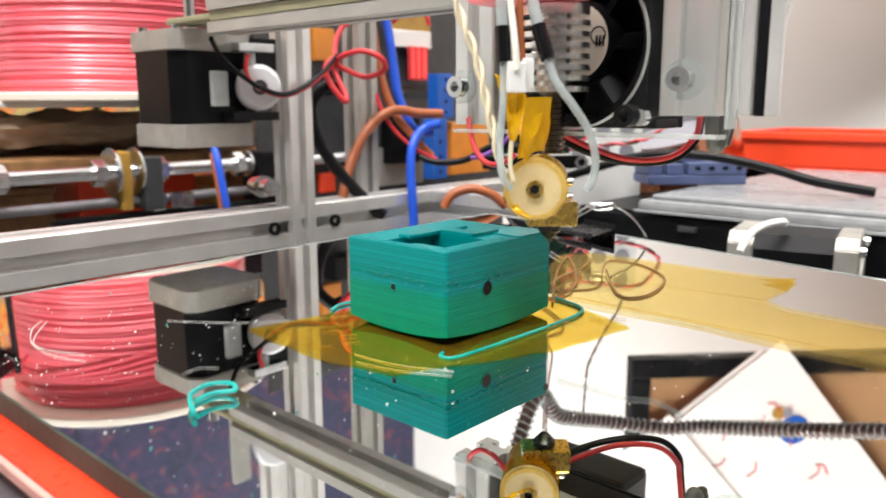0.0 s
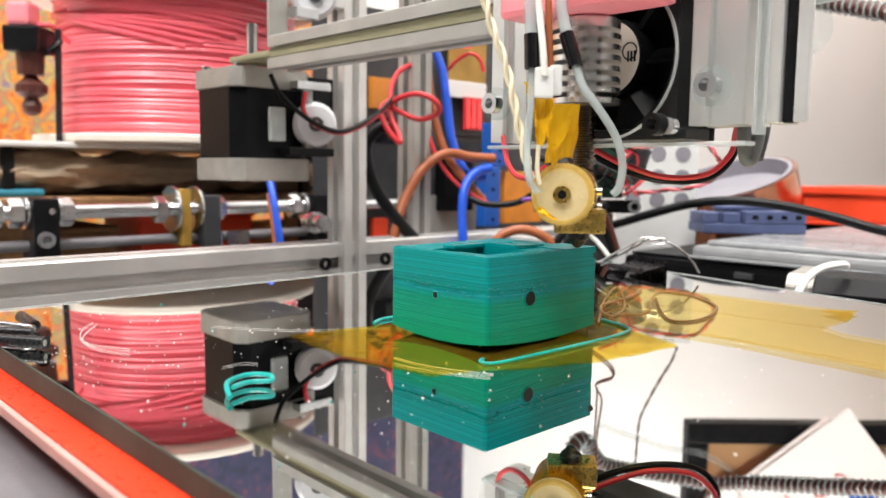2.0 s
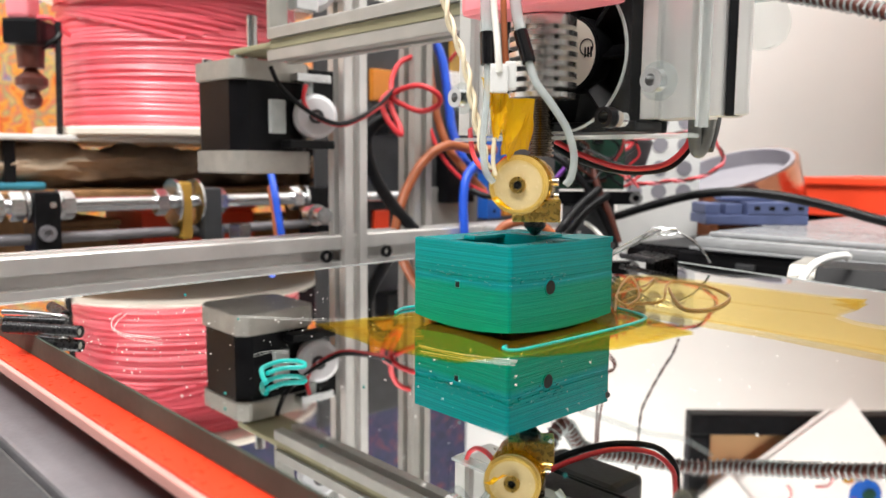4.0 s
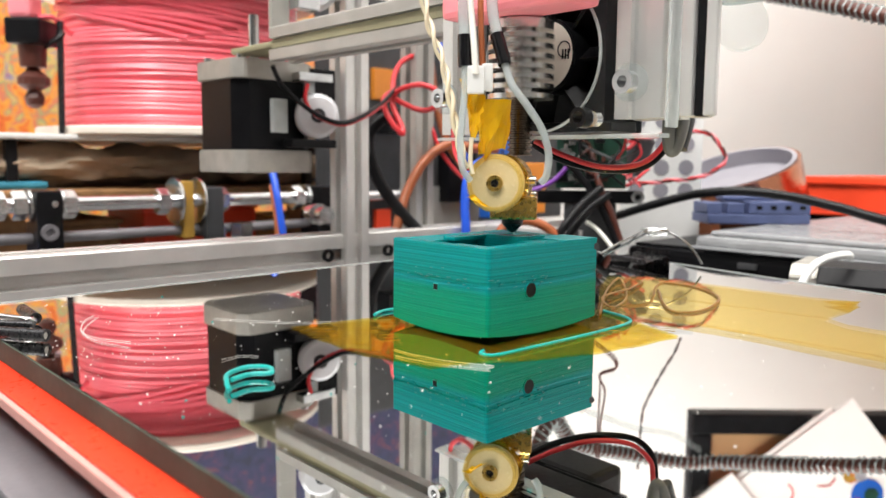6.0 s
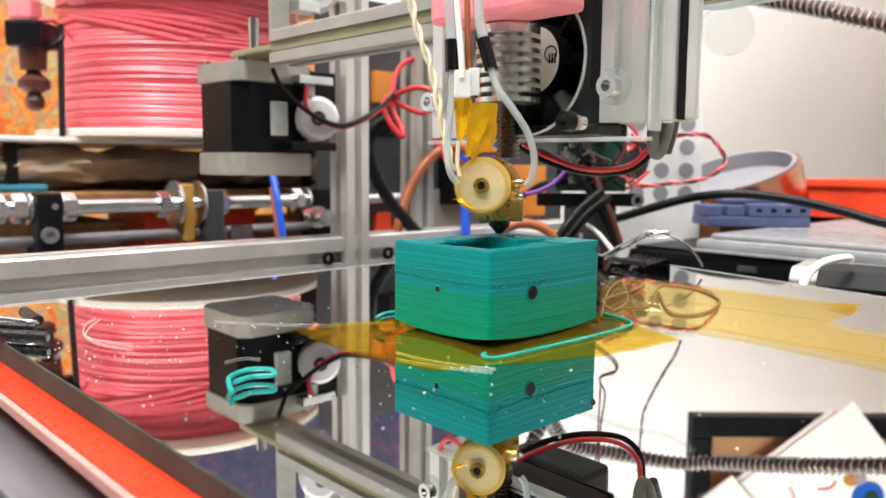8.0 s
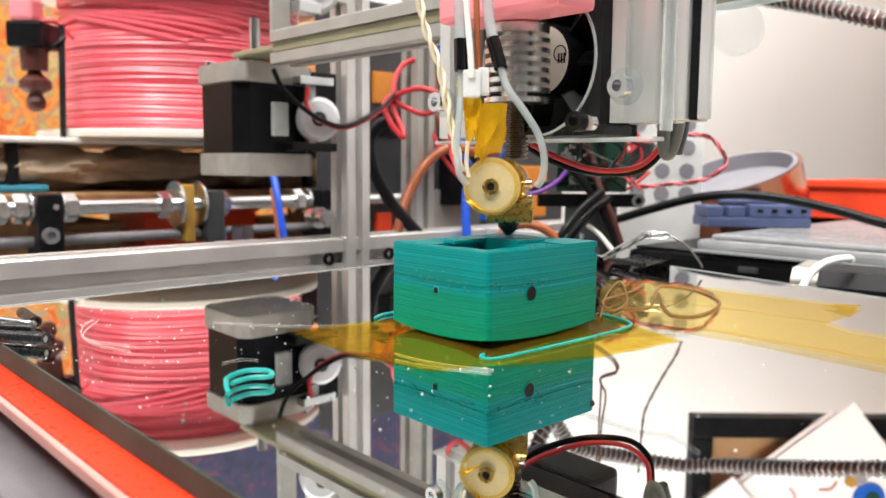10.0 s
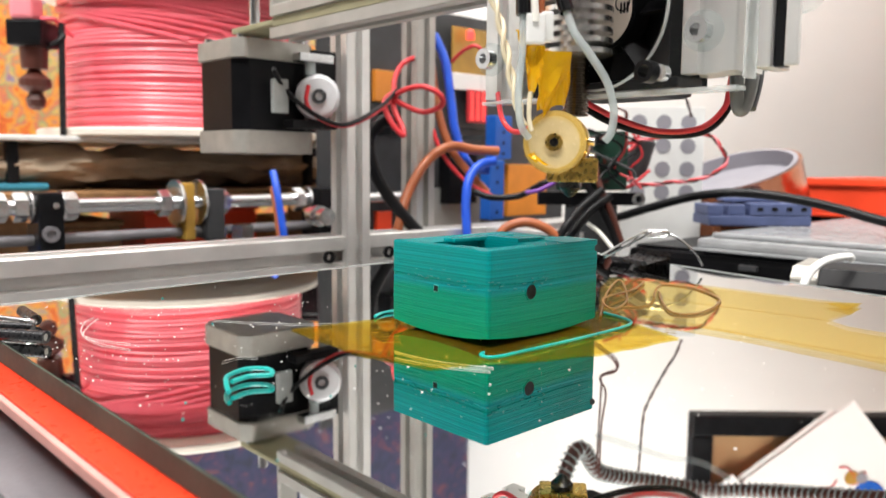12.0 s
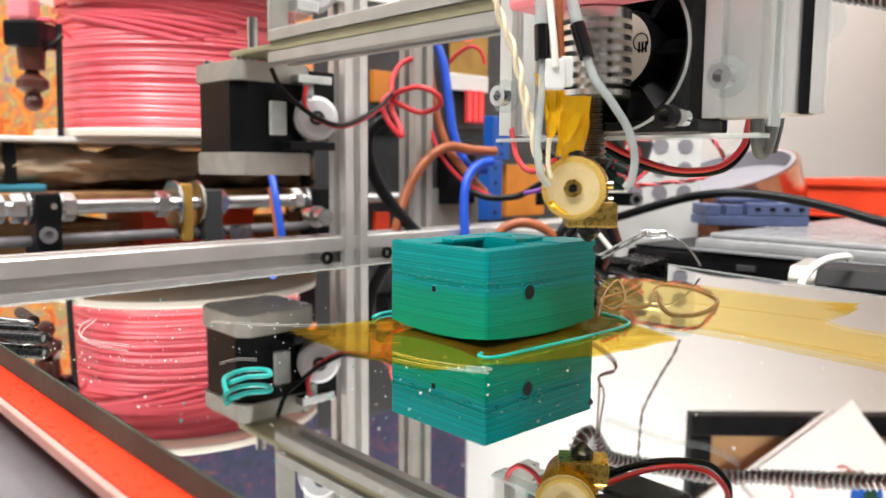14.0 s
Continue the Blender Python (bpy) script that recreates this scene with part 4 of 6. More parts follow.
    part("shroud_base", box(x0, x1, 0.1590, 0.1700, 0.0458, 0.0484, 0.0005), BLACK, h, "black base of the fan duct")
    part("fan_body", box(-0.1530, -0.1238, 0.1727, 0.1880, 0.0455, 0.0860, 0.0022), BLACK, h, "black body of the blower behind the duct")
    part("clear_bracket", box(-0.1225, -0.1000, 0.1735, 0.1790, 0.0500, 0.0640, 0.0008), ACRYLEDGE, h, "clear acrylic bracket")
    part("fan_backing", box(x0, x1, 0.1715, 0.1725, 0.0458, 0.0900, 0.0005), BLACKMATT, h, "black duct wall behind the fan")
    # hot end
    prof = [(0.0030, 0.0537)]
    z = 0.0540
    for k in range(7):
        prof += [(0.0083, z), (0.0083, z + 0.0012), (0.0040, z + 0.00125), (0.0040, z + 0.00235)]
        z += 0.0024
    prof += [(0.0080, z), (0.0080, z + 0.0022), (0.0064, z + 0.0030)]
    part("heat_sink", lathe(prof, (ax[0], ax[1], 0), 48), POLISHED, h, "finned aluminium heat sink", True)
    part("mount", box(-0.1500, -0.1110, 0.1390, 0.1528, 0.0735, 0.0920, 0.0016), PINKP, h, "pink printed hot-end mount")
    part("mount_boss", ring((-0.1130, 0.1389, 0.0770), (-0.1130, 0.1376, 0.0770), 0.0014, 0.0008, 16), PINKP, h)
    thread = []
    z = 0.0400
    while z < 0.0536:
        thread += [(0.0031, z), (0.0031, z + 0.0005), (0.0026, z + 0.0007), (0.0026, z + 0.0011)]
        z += 0.0012
    part("heat_break", lathe(thread, (ax[0], ax[1], 0), 28), THREAD, h, "dark threaded tube")
    # drive unit above the clear plate
    part("drive_bracket", box(-0.1560, -0.0900, 0.1720, 0.1760, 0.0950, 0.1480, 0.0008), BLACK, h, "black drive bracket")
    part("drive_gear", cyl((-0.128, 0.1500, 0.1180), (-0.128, 0.1530, 0.1180), 0.017, 40, None, None, 0.0005), WHITEP, h, "white drive gear", True)
    # heater: a round block facing along its bore
    c0, axis = Vector((-0.1272, 0.1360, 0.0334)), Vector((0.53, -0.85, 0)).normalized()
    part("heater_block", cyl(c0 - axis * 0.0150, c0 - axis * 0.0006, 0.0066, 40, None, None, 0.0005), KWRAP, h, "heater block wrapped in amber tape", True)
    disc = part("end_disc", cyl(c0 - axis * 0.0005, c0 + axis * 0.0012, 0.0068, 44, None, None, 0.0006), AMBERCAP, h, "waxy yellowish end disc", True)
    part("film_wrap", ring(c0 - axis * 0.0060, c0 - axis * 0.0002, 0.00690, 0.00670, 40), KAPTON, h, "amber tape round the block", True)
    part("centre_screw", ring(c0 + axis * 0.0012, c0 + axis * 0.0021, 0.0019, 0.0010, 22), BRASS, disc, "", True)
    part("socket", cyl(c0 + axis * 0.00125, c0 + axis * 0.0015, 0.0010, 6), DARKSTEEL, disc)
    part("rim_film", ring(c0 + axis * 0.00125, c0 + axis * 0.0016, 0.0069, 0.0056, 44), KAPTONP, disc, "yellow film on the rim", True)
    side = Vector((axis.y, -axis.x, 0)) * -1
    p = c0 - axis * 0.0110 + side * 0.0065 + Vector((0, 0, 0.0005))
    cap_screw("clamp_screw", p, side, 0.0011, 0.0012, h)
    cap_screw("clamp_screw", p - Vector((0, 0, 0.0035)) - axis * 0.001, side, 0.0010, 0.0012, h)
    n0 = Vector((-0.1285, 0.1434, 0.0258))
    n0.z = 0.0277
    part("nozzle_block", box(n0.x - 0.0054, n0.x + 0.0058, n0.y - 0.0036, n0.y + 0.0040, n0.z - 0.0030, n0.z + 0.0024, 0.0005, turn=40), BRASS, h, "brass nozzle block")
    part("nozzle", lathe([(0.0004, n0.z - 0.0064), (0.0008, n0.z - 0.0062), (0.0026, n0.z - 0.0042), (0.0026, n0.z - 0.0030)], (n0.x, n0.y, 0), 24), DARKSTEEL, h, "black nozzle tip", True)

    def flap(pts, label):
        bm = bmesh.new()
        vs = [bm.verts.new(p) for p in pts]
        bm.faces.new(vs)
        bmesh.ops.triangulate(bm, faces=bm.faces)
        bmesh.ops.subdivide_edges(bm, edges=bm.edges, cuts=3, use_grid_fill=True)
        rnd = random.Random(len(pts))
        for v in bm.verts:
            v.co += Vector((rnd.uniform(-1, 1), rnd.uniform(-1, 1), rnd.uniform(-1, 1))) * 0.0004
        bmesh.ops.solidify(bm, geom=bm.faces, thickness=0.00012)
        return part("tape_flap", bm, KAPTONF, h, label, False)

    flap([(-0.1346, 0.1308, 0.0578), (-0.1312, 0.1311, 0.0564), (-0.1283, 0.1308, 0.0548), (-0.1268, 0.132, 0.0531), (-0.1266, 0.1296, 0.0489), (-0.1278, 0.13, 0.0438), (-0.1298, 0.1296, 0.0437), (-0.1288, 0.1291, 0.0484), (-0.1311, 0.1298, 0.0526)], "crumpled amber tape flap")
    flap([(-0.1285, 0.132, 0.0528), (-0.1257, 0.1391, 0.0527), (-0.1266, 0.1397, 0.047), (-0.1273, 0.1392, 0.0413), (-0.1279, 0.1349, 0.0419), (-0.1267, 0.1321, 0.0444), (-0.1274, 0.1315, 0.0403), (-0.1283, 0.1309, 0.0402), (-0.1266, 0.1297, 0.0461)], "broad amber tape flap")
    flap([(-0.1266, 0.1255, 0.0304), (-0.1248, 0.1273, 0.0291), (-0.1227, 0.1293, 0.0279), (-0.1253, 0.1271, 0.0313)], "pointed amber tape end")


    def lead(name, pts, r, material, label=""):
        return part(name, tube(pts, r, 10, 8), material, h, label, True)

    lead("wire", [(-0.1668, 0.1598, 0.0483), (-0.163, 0.1564, 0.0444), (-0.1589, 0.1534, 0.0402), (-0.1537, 0.1513, 0.037), (-0.1478, 0.1498, 0.0369), (-0.1421, 0.1479, 0.0394)], 0.0007, RED, "red lead bent under the plate")

    lead("wire", [(-0.1307, 0.1294, 0.0819), (-0.1294, 0.1293, 0.0719), (-0.1274, 0.1285, 0.0630), (-0.1268, 0.1284, 0.0580)], 0.00075, WHITEW, "white lead")
    lead("wire", [(-0.1303, 0.1330, 0.0824), (-0.1294, 0.1323, 0.0723), (-0.1287, 0.1320, 0.0659), (-0.1280, 0.1318, 0.0596)], 0.0007, BROWNW, "brown lead")
    lead("sleeve", [(-0.1323, 0.1293, 0.0821), (-0.1313, 0.1287, 0.0720), (-0.1305, 0.1285, 0.0651)], 0.0013, SLEEVE, "clear sleeve")
    lead("sleeve", [(-0.1287, 0.1346, 0.0824), (-0.1275, 0.1343, 0.0723), (-0.1252, 0.1342, 0.0652)], 0.0013, SLEEVE, "clear sleeve")
    lead("shrink_sleeve", [(-0.1307, 0.1285, 0.0668), (-0.1300, 0.1281, 0.0597)], 0.0016, GLOSSBLACK, "black shrink sleeve")
    lead("shrink_sleeve", [(-0.1258, 0.1339, 0.0671), (-0.1232, 0.1340, 0.0602)], 0.0016, GLOSSBLACK, "black shrink sleeve")
    lead("glass_sleeve", [(-0.1232, 0.1340, 0.0602), (-0.1210, 0.1341, 0.0556), (-0.1185, 0.1361, 0.0513), (-0.1163, 0.1391, 0.0458), (-0.1154, 0.1406, 0.0402), (-0.1160, 0.1407, 0.0355), (-0.1173, 0.1404, 0.0337)], 0.00088, SLEEVE, "clear glass-fibre sleeve")
    lead("glass_sleeve", [(-0.1300, 0.1281, 0.0597), (-0.1295, 0.1274, 0.0519), (-0.1293, 0.1262, 0.0431), (-0.1284, 0.1261, 0.0369), (-0.1277, 0.1280, 0.0341)], 0.0008, SLEEVE, "clear glass-fibre sleeve")
    lead("wire", [(-0.1283, 0.1288, 0.0438), (-0.1281, 0.1283, 0.0388), (-0.1274, 0.1284, 0.0356)], 0.0005, IVORY, "ivory lead")
    for px, w in (((-0.1277, 0.1293, 0.0566), 0.0040), ((-0.1274, 0.1327, 0.0574), 0.0026)):
        x, y, z = px
        part("plug", box(x - w / 2, x + w / 2, y - 0.0013, y + 0.0013, z - 0.0030, z + 0.0032, 0.0005, turn=47), WHITEP, h, "white plug")
    pair = [(-0.1450, 0.1274, 0.0813), (-0.1418, 0.1276, 0.0707), (-0.1380, 0.1287, 0.0614), (-0.1352, 0.1288, 0.0523), (-0.1326, 0.1287, 0.0439), (-0.1300, 0.1288, 0.0368)]
    for ph in (0, math.pi):
        part("twisted_wire", helix(pair, 0.0006, 0.012, 0.00052, 8, 8, None, ph), IVORY, h, "ivory twisted sensor wire", True)
    lead("wire", [(-0.1415, 0.1663, 0.0442), (-0.1362, 0.1714, 0.0405), (-0.1287, 0.1790, 0.0373), (-0.1215, 0.1868, 0.0381), (-0.1177, 0.1916, 0.0430), (-0.1172, 0.1931, 0.0483), (-0.1129, 0.1868, 0.0545)], 0.00075, RED, "red lead")
    lead("wire", [(-0.1435, 0.1671, 0.0435), (-0.1379, 0.1724, 0.0393), (-0.1298, 0.1806, 0.0364), (-0.1220, 0.1891, 0.0372), (-0.1183, 0.1938, 0.0422), (-0.1178, 0.1953, 0.0484), (-0.1137, 0.1890, 0.0547)], 0.0009, BLACK, "black lead")
    lead("cable", [(-0.1077, 0.1857, 0.0584), (-0.1048, 0.1799, 0.0489), (-0.1043, 0.1764, 0.0429), (-0.1052, 0.1753, 0.0415), (-0.1060, 0.1751, 0.0454), (-0.1079, 0.1786, 0.0524)], 0.0016, GREYSLEEVE, "grey cable loop")
    lead("cable", [(-0.1077, 0.1887, 0.0586), (-0.1049, 0.1828, 0.0491), (-0.1045, 0.1790, 0.0419)], 0.0014, GREYP, "dark cable")
    run = [(-0.245, 0.27, 0.155), (-0.2504, 0.3089, 0.0967), (-0.251, 0.3341, 0.114), (-0.24, 0.3664, 0.1245), (-0.2189, 0.3912, 0.1301), (-0.2006, 0.401, 0.1271), (-0.1605, 0.3975, 0.1151), (-0.1347, 0.3912, 0.1059), (-0.1121, 0.3882, 0.0981), (-0.0904, 0.3836, 0.0906)]
    part("coil_sleeve", helix(run, 0.0042, 0.0036, 0.00055, 5, 9), SLEEVE, h, "clear spiral cable wrap", True)
    lead("cable_core", run, 0.0034, MAROON, "dark leads inside the wrap")
    lead("cable_core", [Vector(p) + Vector((0.0006, 0.0005, 0.0012)) for p in run], 0.0024, GREYSLEEVE, "dark leads inside the wrap")
    lead("feed_tube", [(-0.1198, 0.2096, 0.0859), (-0.1147, 0.2194, 0.0850), (-0.1073, 0.2352, 0.0884), (-0.1004, 0.2582, 0.0935)], 0.0015, SLEEVE, "clear tube")
    lead("feed_tube", [(-0.2355, 0.3081, 0.0828), (-0.2335, 0.3345, 0.0943), (-0.2244, 0.3527, 0.1023), (-0.2147, 0.3705, 0.1072), (-0.2113, 0.3954, 0.1216)], 0.0017, WASHERM, "clear tube beside the cable wrap")
    return h


HEAD.append(print_head())


# ---- behind on the one side: shelf with spool, threaded rods ----
def shelf_rack():
    s = thing("shelf_rack", (-0.66, 0.2, -0.075), "low rack with a white shelf plate and a brown board", "rack")
    part("shelf_plate", box(-0.82, -0.531, -0.12, 0.372, 0.0495, 0.0532, 0.0012), WHITEP, s, "thin white shelf plate")
    part("board", box(-0.82, -0.505, -0.12, 0.48, 0.0110, 0.0185, 0.001), WOOD, s, "brown wooden board")
    for x, y in ((-0.540, -0.05), (-0.540, 0.1400), (-0.540, 0.355), (-0.80, -0.05), (-0.80, 0.355)):
        part("post", box(x - 0.0035, x + 0.0035, y - 0.0035, y + 0.0035, 0.0186, 0.0494, 0.001), BLACK, s)
        part("leg", box(x - 0.012, x + 0.012, y - 0.012, y + 0.012, -0.075, 0.0109, 0.001), WOOD, s)


def pink_spool():
    c = Vector((-0.5714, 0.2678, 0.0533))
    sp = thing("filament_spool", c, "cream spool wound full of glossy pink filament, on the shelf", "spool")
    fl = [(0.026, 0), (0.099, 0), (0.1, 0.0010), (0.1, 0.0047), (0.099, 0.0057), (0.026, 0.0057)]
    part("lower_flange", lathe([(r, z) for r, z in fl], c, 72), CREAM, sp, "", True)
    part("upper_flange", lathe([(r, z + 0.0992) for r, z in fl], c, 72), CREAM, sp, "", True)
    part("core", lathe([(0.0820, 0.0058), (0.0820, 0.0991)], c, 64), PINK, sp, "", True)
    rnd = random.Random(3)
    z = 0.0074
    while z < 0.0980:
        # each turn wanders a little, and now and then climbs over its neighbour
        r = 0.0818 + rnd.uniform(-0.0005, 0.0011) + (0.0008 if rnd.random() < 0.2 else 0)
        tilt, ph, w = rnd.uniform(-0.0013, 0.0013), rnd.uniform(0, 6.28), 0.00155
        wave, ph2 = rnd.uniform(0.0001, 0.0006), rnd.uniform(0, 6.28)
        pts = []
        for k in range(65):
            a = 2 * math.pi * k / 64
            zz = z + tilt * math.sin(a + ph) + wave * math.sin(4 * a + ph2)
            pts.append(c + Vector((r * math.cos(a), r * math.sin(a), min(max(zz, 0.0074), 0.0975))))
        part("strand", tube(pts, w, 7, 1, None, smooth=False), PINK, sp, "", True)
        z += 0.0025 + rnd.uniform(-0.0004, 0.0006)
    for k in range(9):
        a0, z0, z1 = -2.3 + 0.13 * k, 0.062 + 0.0035 * k, 0.0965 - 0.003 * (k % 4)
        pts = [c + Vector((0.0842 * math.cos(a0 + 1.9 * t), 0.0842 * math.sin(a0 + 1.9 * t), z0 + (z1 - z0) * (1 - t))) for t in (0, 0.12, 0.25, 0.37, 0.5, 0.62, 0.75, 0.87, 1)]
        part("crossing_strand", tube(pts, 0.0015, 7, 4), PINK, sp, "", True)
    feed = tube([(-0.5600, 0.1900, 0.1173), (-0.5560, 0.1809, 0.1214), (-0.5520, 0.1730, 0.1271), (-0.5504, 0.1680, 0.1273), (-0.5516, 0.1601, 0.1272), (-0.5546, 0.1515, 0.1351)], 0.0016, 8)
    part("loose_end", feed, PINK, sp, "loose pink strand", True)


def filament_guide():
    g = thing("filament_guide", (-0.5464, 0.1537, 0.0534), "black filament guide with a brown roller, on a stand", "filament guide")
    part("stand", cyl((-0.5372, 0.1699, 0.0534), (-0.5444, 0.1739, 0.1245), 0.0020, 12), DARKSTEEL, g, "", True)
    x, y, z = (-0.5512, 0.1588, 0.1165)
    part("clamp", box(x - 0.011, x + 0.011, y - 0.0125, y + 0.0125, z - 0.008, z + 0.008, 0.002, turn=47), BLACK, g, "black clamp")
    part("knob", box(x - 0.009, x + 0.0055, y - 0.011, y + 0.0055, z + 0.0082, z + 0.0235, 0.003, turn=47), PINKP, g, "pink block")
    part("neck", cyl((x, y, z - 0.0215), (x, y, z - 0.0081), 0.0076, 20, 0.0085), MAROON, g, "dark red-brown neck", True)
    part("tip", lathe([(0.002, -0.047), (0.005, -0.045), (0.006, -0.0405), (0.004, -0.036), (0.0095, -0.0325), (0.0095, -0.028), (0.0045, -0.0235), (0.0036, -0.0216)], (x, y, z), 14), MAROON, g, "dark red-brown roller tip")
    part("arm", tube([(-0.5473, 0.1612, 0.1059), (-0.5423, 0.1718, 0.1136), (-0.5429, 0.1745, 0.1174)], 0.0018, 8), BLACK, g)


def cloth():
    bm = bmesh.new()
    nx, ny = 150, 44
    rows = []
    for i in range(nx + 1):
        y = 0.03 + 0.40 * i / nx
        row = []
        for j in range(ny + 1):
            a = math.pi * 2 * j / ny
            f = noise.fractal(Vector((y * 26, math.cos(a) * 1.4, math.sin(a) * 1.4)), 0.8, 2.2, 4)
            fold = 0.0026 * math.sin(y * 55 + 7 * math.sin(a) + 5 * noise.noise(Vector((y * 14, 0, a)))) + 0.0012 * math.sin(y * 170 + 9 * math.cos(a))
            e = min(1, 6 * min(i, nx - i) / nx)
            rx, rz = (0.040 + 0.008 * f) * (0.55 + 0.45 * e), (0.0128 + 0.0030 * f + fold) * (0.35 + 0.65 * e)
            row.append(bm.verts.new((-0.578 + rx * math.cos(a), y, max(0.0188, 0.0330 + rz * math.sin(a)))))
        rows.append(row)
    for a, b in zip(rows, rows[1:]):
        for j in range(ny):
            bm.faces.new((a[j], a[j + 1], b[j + 1], b[j]))
    solo("folded_cloth", bm, CLOTH, "crumpled beige cloth folded on the brown board", "cloth", smooth=True)


def rod_carriage():
    x = -0.440
    r = thing("threaded_rod_frame", (x, 0.2, -0.075), "threaded steel rods with nuts and black clamps behind the rail", "rod frame")
    z1 = 0.0140
    part("threaded_rod", cyl((x, -0.10, z1), (x, 0.42, z1), 0.0040, 20), STEEL, r, "", True)
    part("smooth_rod", cyl((x, 0.105, -0.0030), (x, 0.30, -0.0030), 0.0029, 18), DARKALU, r, "", True)
    for p in ((-0.4400, 0.1066, 0.0154), (-0.4400, 0.1164, 0.0151), (-0.4400, 0.1406, 0.0144), (-0.4400, 0.1915, 0.0128), (-0.4400, 0.2276, 0.0117), (-0.4400, 0.2808, 0.0101)):
        part("nut", nut((x, p[1], z1), (0, 1, 0), 0.0132, 0.0068), STEEL, r, "hexagon nut")
    for p in ((-0.4400, 0.1209, 0.0150), (-0.4400, 0.1364, 0.0145), (-0.4400, 0.2873, 0.0099)):
        part("washer", cyl((x, p[1] - 0.0006, z1), (x, p[1] + 0.0006, z1), 0.0085, 28), STEEL, r, "", True)
    for p in ((-0.4400, 0.1989, 0.0126), (-0.4400, 0.2124, 0.0122)):
        part("wide_washer", cyl((x, p[1] - 0.0007, z1), (x, p[1] + 0.0007, z1), 0.0135, 32), STEEL, r, "", True)
    y0, y1 = (-0.4400, 0.2016, 0.0125)[1], (-0.4400, 0.2078, 0.0123)[1]
    part("amber_plate", box(x - 0.007, x + 0.007, y0, y1, -0.0075, 0.0255, 0.001), YELLOWW, r, "amber printed plate")
    y0, y1 = (-0.4400, 0.2135, 0.0122)[1], (-0.4400, 0.2243, 0.0118)[1]
    part("grey_clamp", box(x - 0.011, x + 0.011, y0, y1, -0.0075, 0.0220, 0.001), GREYP, r, "dark grey clamp")
    for q0, q1 in (((-0.4400, 0.1222, 0.0149), (-0.4400, 0.1347, 0.0146)), ((-0.4400, 0.2908, 0.0098), (-0.4400, 0.3074, 0.0093))):
        b = part("end_clamp", box(x - 0.011, x + 0.011, q0[1], q1[1], -0.016, 0.0215, 0.0015), BLACK, r, "black end clamp")
        m = (q0[1] + q1[1]) / 2
        cap_screw("screw", (x + 0.011, m - 0.001, 0.0005), (1, 0, 0), 0.0042, 0.0022, b, DARKALU)
        cap_screw("screw", (x + 0.011, m + 0.002, 0.0150), (1, 0, 0), 0.0016, 0.0016, b)
        part("leg", box(x - 0.010, x + 0.010, q0[1] + 0.002, q1[1] - 0.002, -0.075, -0.0161, 0.001), BLACK, r)
    for q in ((-0.4300, 0.2216, -0.0036), (-0.4300, 0.2394, -0.0053)):
        part("white_nut", nut((x + 0.004, q[1], -0.0045), (0, 0, 1), 0.0130, 0.009), STEEL, r)
    part("lower_bar", box(x - 0.004, x + 0.004, 0.165, 0.295, -0.014, -0.0095, 0.0008), BLACK, r, "black lower bar")
    part("tie", tube([(-0.4143, 0.2482, 0.0324), (-0.4065, 0.2467, 0.0167), (-0.3969, 0.2453, -0.0098)], 0.0022, 8), BLUEW, r, "blue plastic strap", True)
    part("tie", tube([(-0.4183, 0.2497, 0.0229), (-0.4107, 0.2479, 0.0064), (-0.4037, 0.2453, -0.0104)], 0.0015, 8), BROWNW, r, "brown wire beside the strap", True)


def left_clutter():
    def crate(name, x0, x1, y0, y1, z1, m, label, cat="box"):
        t = thing(name, ((x0 + x1) / 2, (y0 + y1) / 2, -0.0748), label, cat)
        part("body", box(x0, x1, y0, y1, -0.0748, z1 - 0.004, 0.0015), m, t)
        part("lid", box(x0 - 0.0015, x1 + 0.0015, y0 - 0.0015, y1 + 0.0015, z1 - 0.0038, z1, 0.001), m, t)
    crate("small_box", -0.66, -0.565, 0.16, 0.215, -0.004, WOOD, "brown plastic parts box under the board")
    crate("small_box", -0.63, -0.56, 0.23, 0.32, 0.004, TRAY, "red plastic parts box under the board")
    crate("small_box", -0.62, -0.56, 0.07, 0.14, -0.012, WOOD, "brown cardboard box under the board")
    crate("small_box", -0.60, -0.55, 0.335, 0.40, -0.006, YELLOWW, "amber plastic box under the board")
    crate("small_box", -0.52, -0.50, -0.01, 0.10, -0.018, BLUEP, "teal-blue plastic box behind the rail")
    solo("blue_pouch", box(-0.60, -0.535, 0.02, 0.16, 0.0186, 0.0235, 0.0022), mat("teal_blue_cloth", (0.03, 0.22, 0.32), 0.7, 0, 0.2, 40, 0.4), "flat teal-blue pouch on the board", "pouch")
    # Added black box: stands in for the darkness behind the motor.
    x, y, z = (-0.6300, 0.4200, 0.0780)
    t = thing("dark_filler_box", (x, y, 0.0186), "black box added on the board to darken the gap behind the motor", "case")
    part("body", box(x - 0.026, x + 0.020, y - 0.018, y + 0.030, 0.0186, 0.1120, 0.002, turn=45), BLACK, t)
    part("lid", box(x - 0.027, x + 0.021, y - 0.019, y + 0.031, 0.1121, 0.1180, 0.002, turn=45), BLACKMATT, t)
    pst = thing("poster", (-1.148, 0.2, -0.06), "bright orange and yellow poster on the wall", "poster")
    part("sheet", box(-1.1495, -1.1470, -0.35, 0.86, -0.06, 0.40), POSTER, pst)
    pst = thing("poster", (-1.148, 0.2, 0.42), "dark blue starry poster on the wall", "poster")
    part("sheet", box(-1.1495, -1.1470, -0.30, 1.18, 0.42, 0.95), NIGHT, pst)


shelf_rack()
pink_spool()
filament_guide()
cloth()
rod_carriage()
left_clutter()


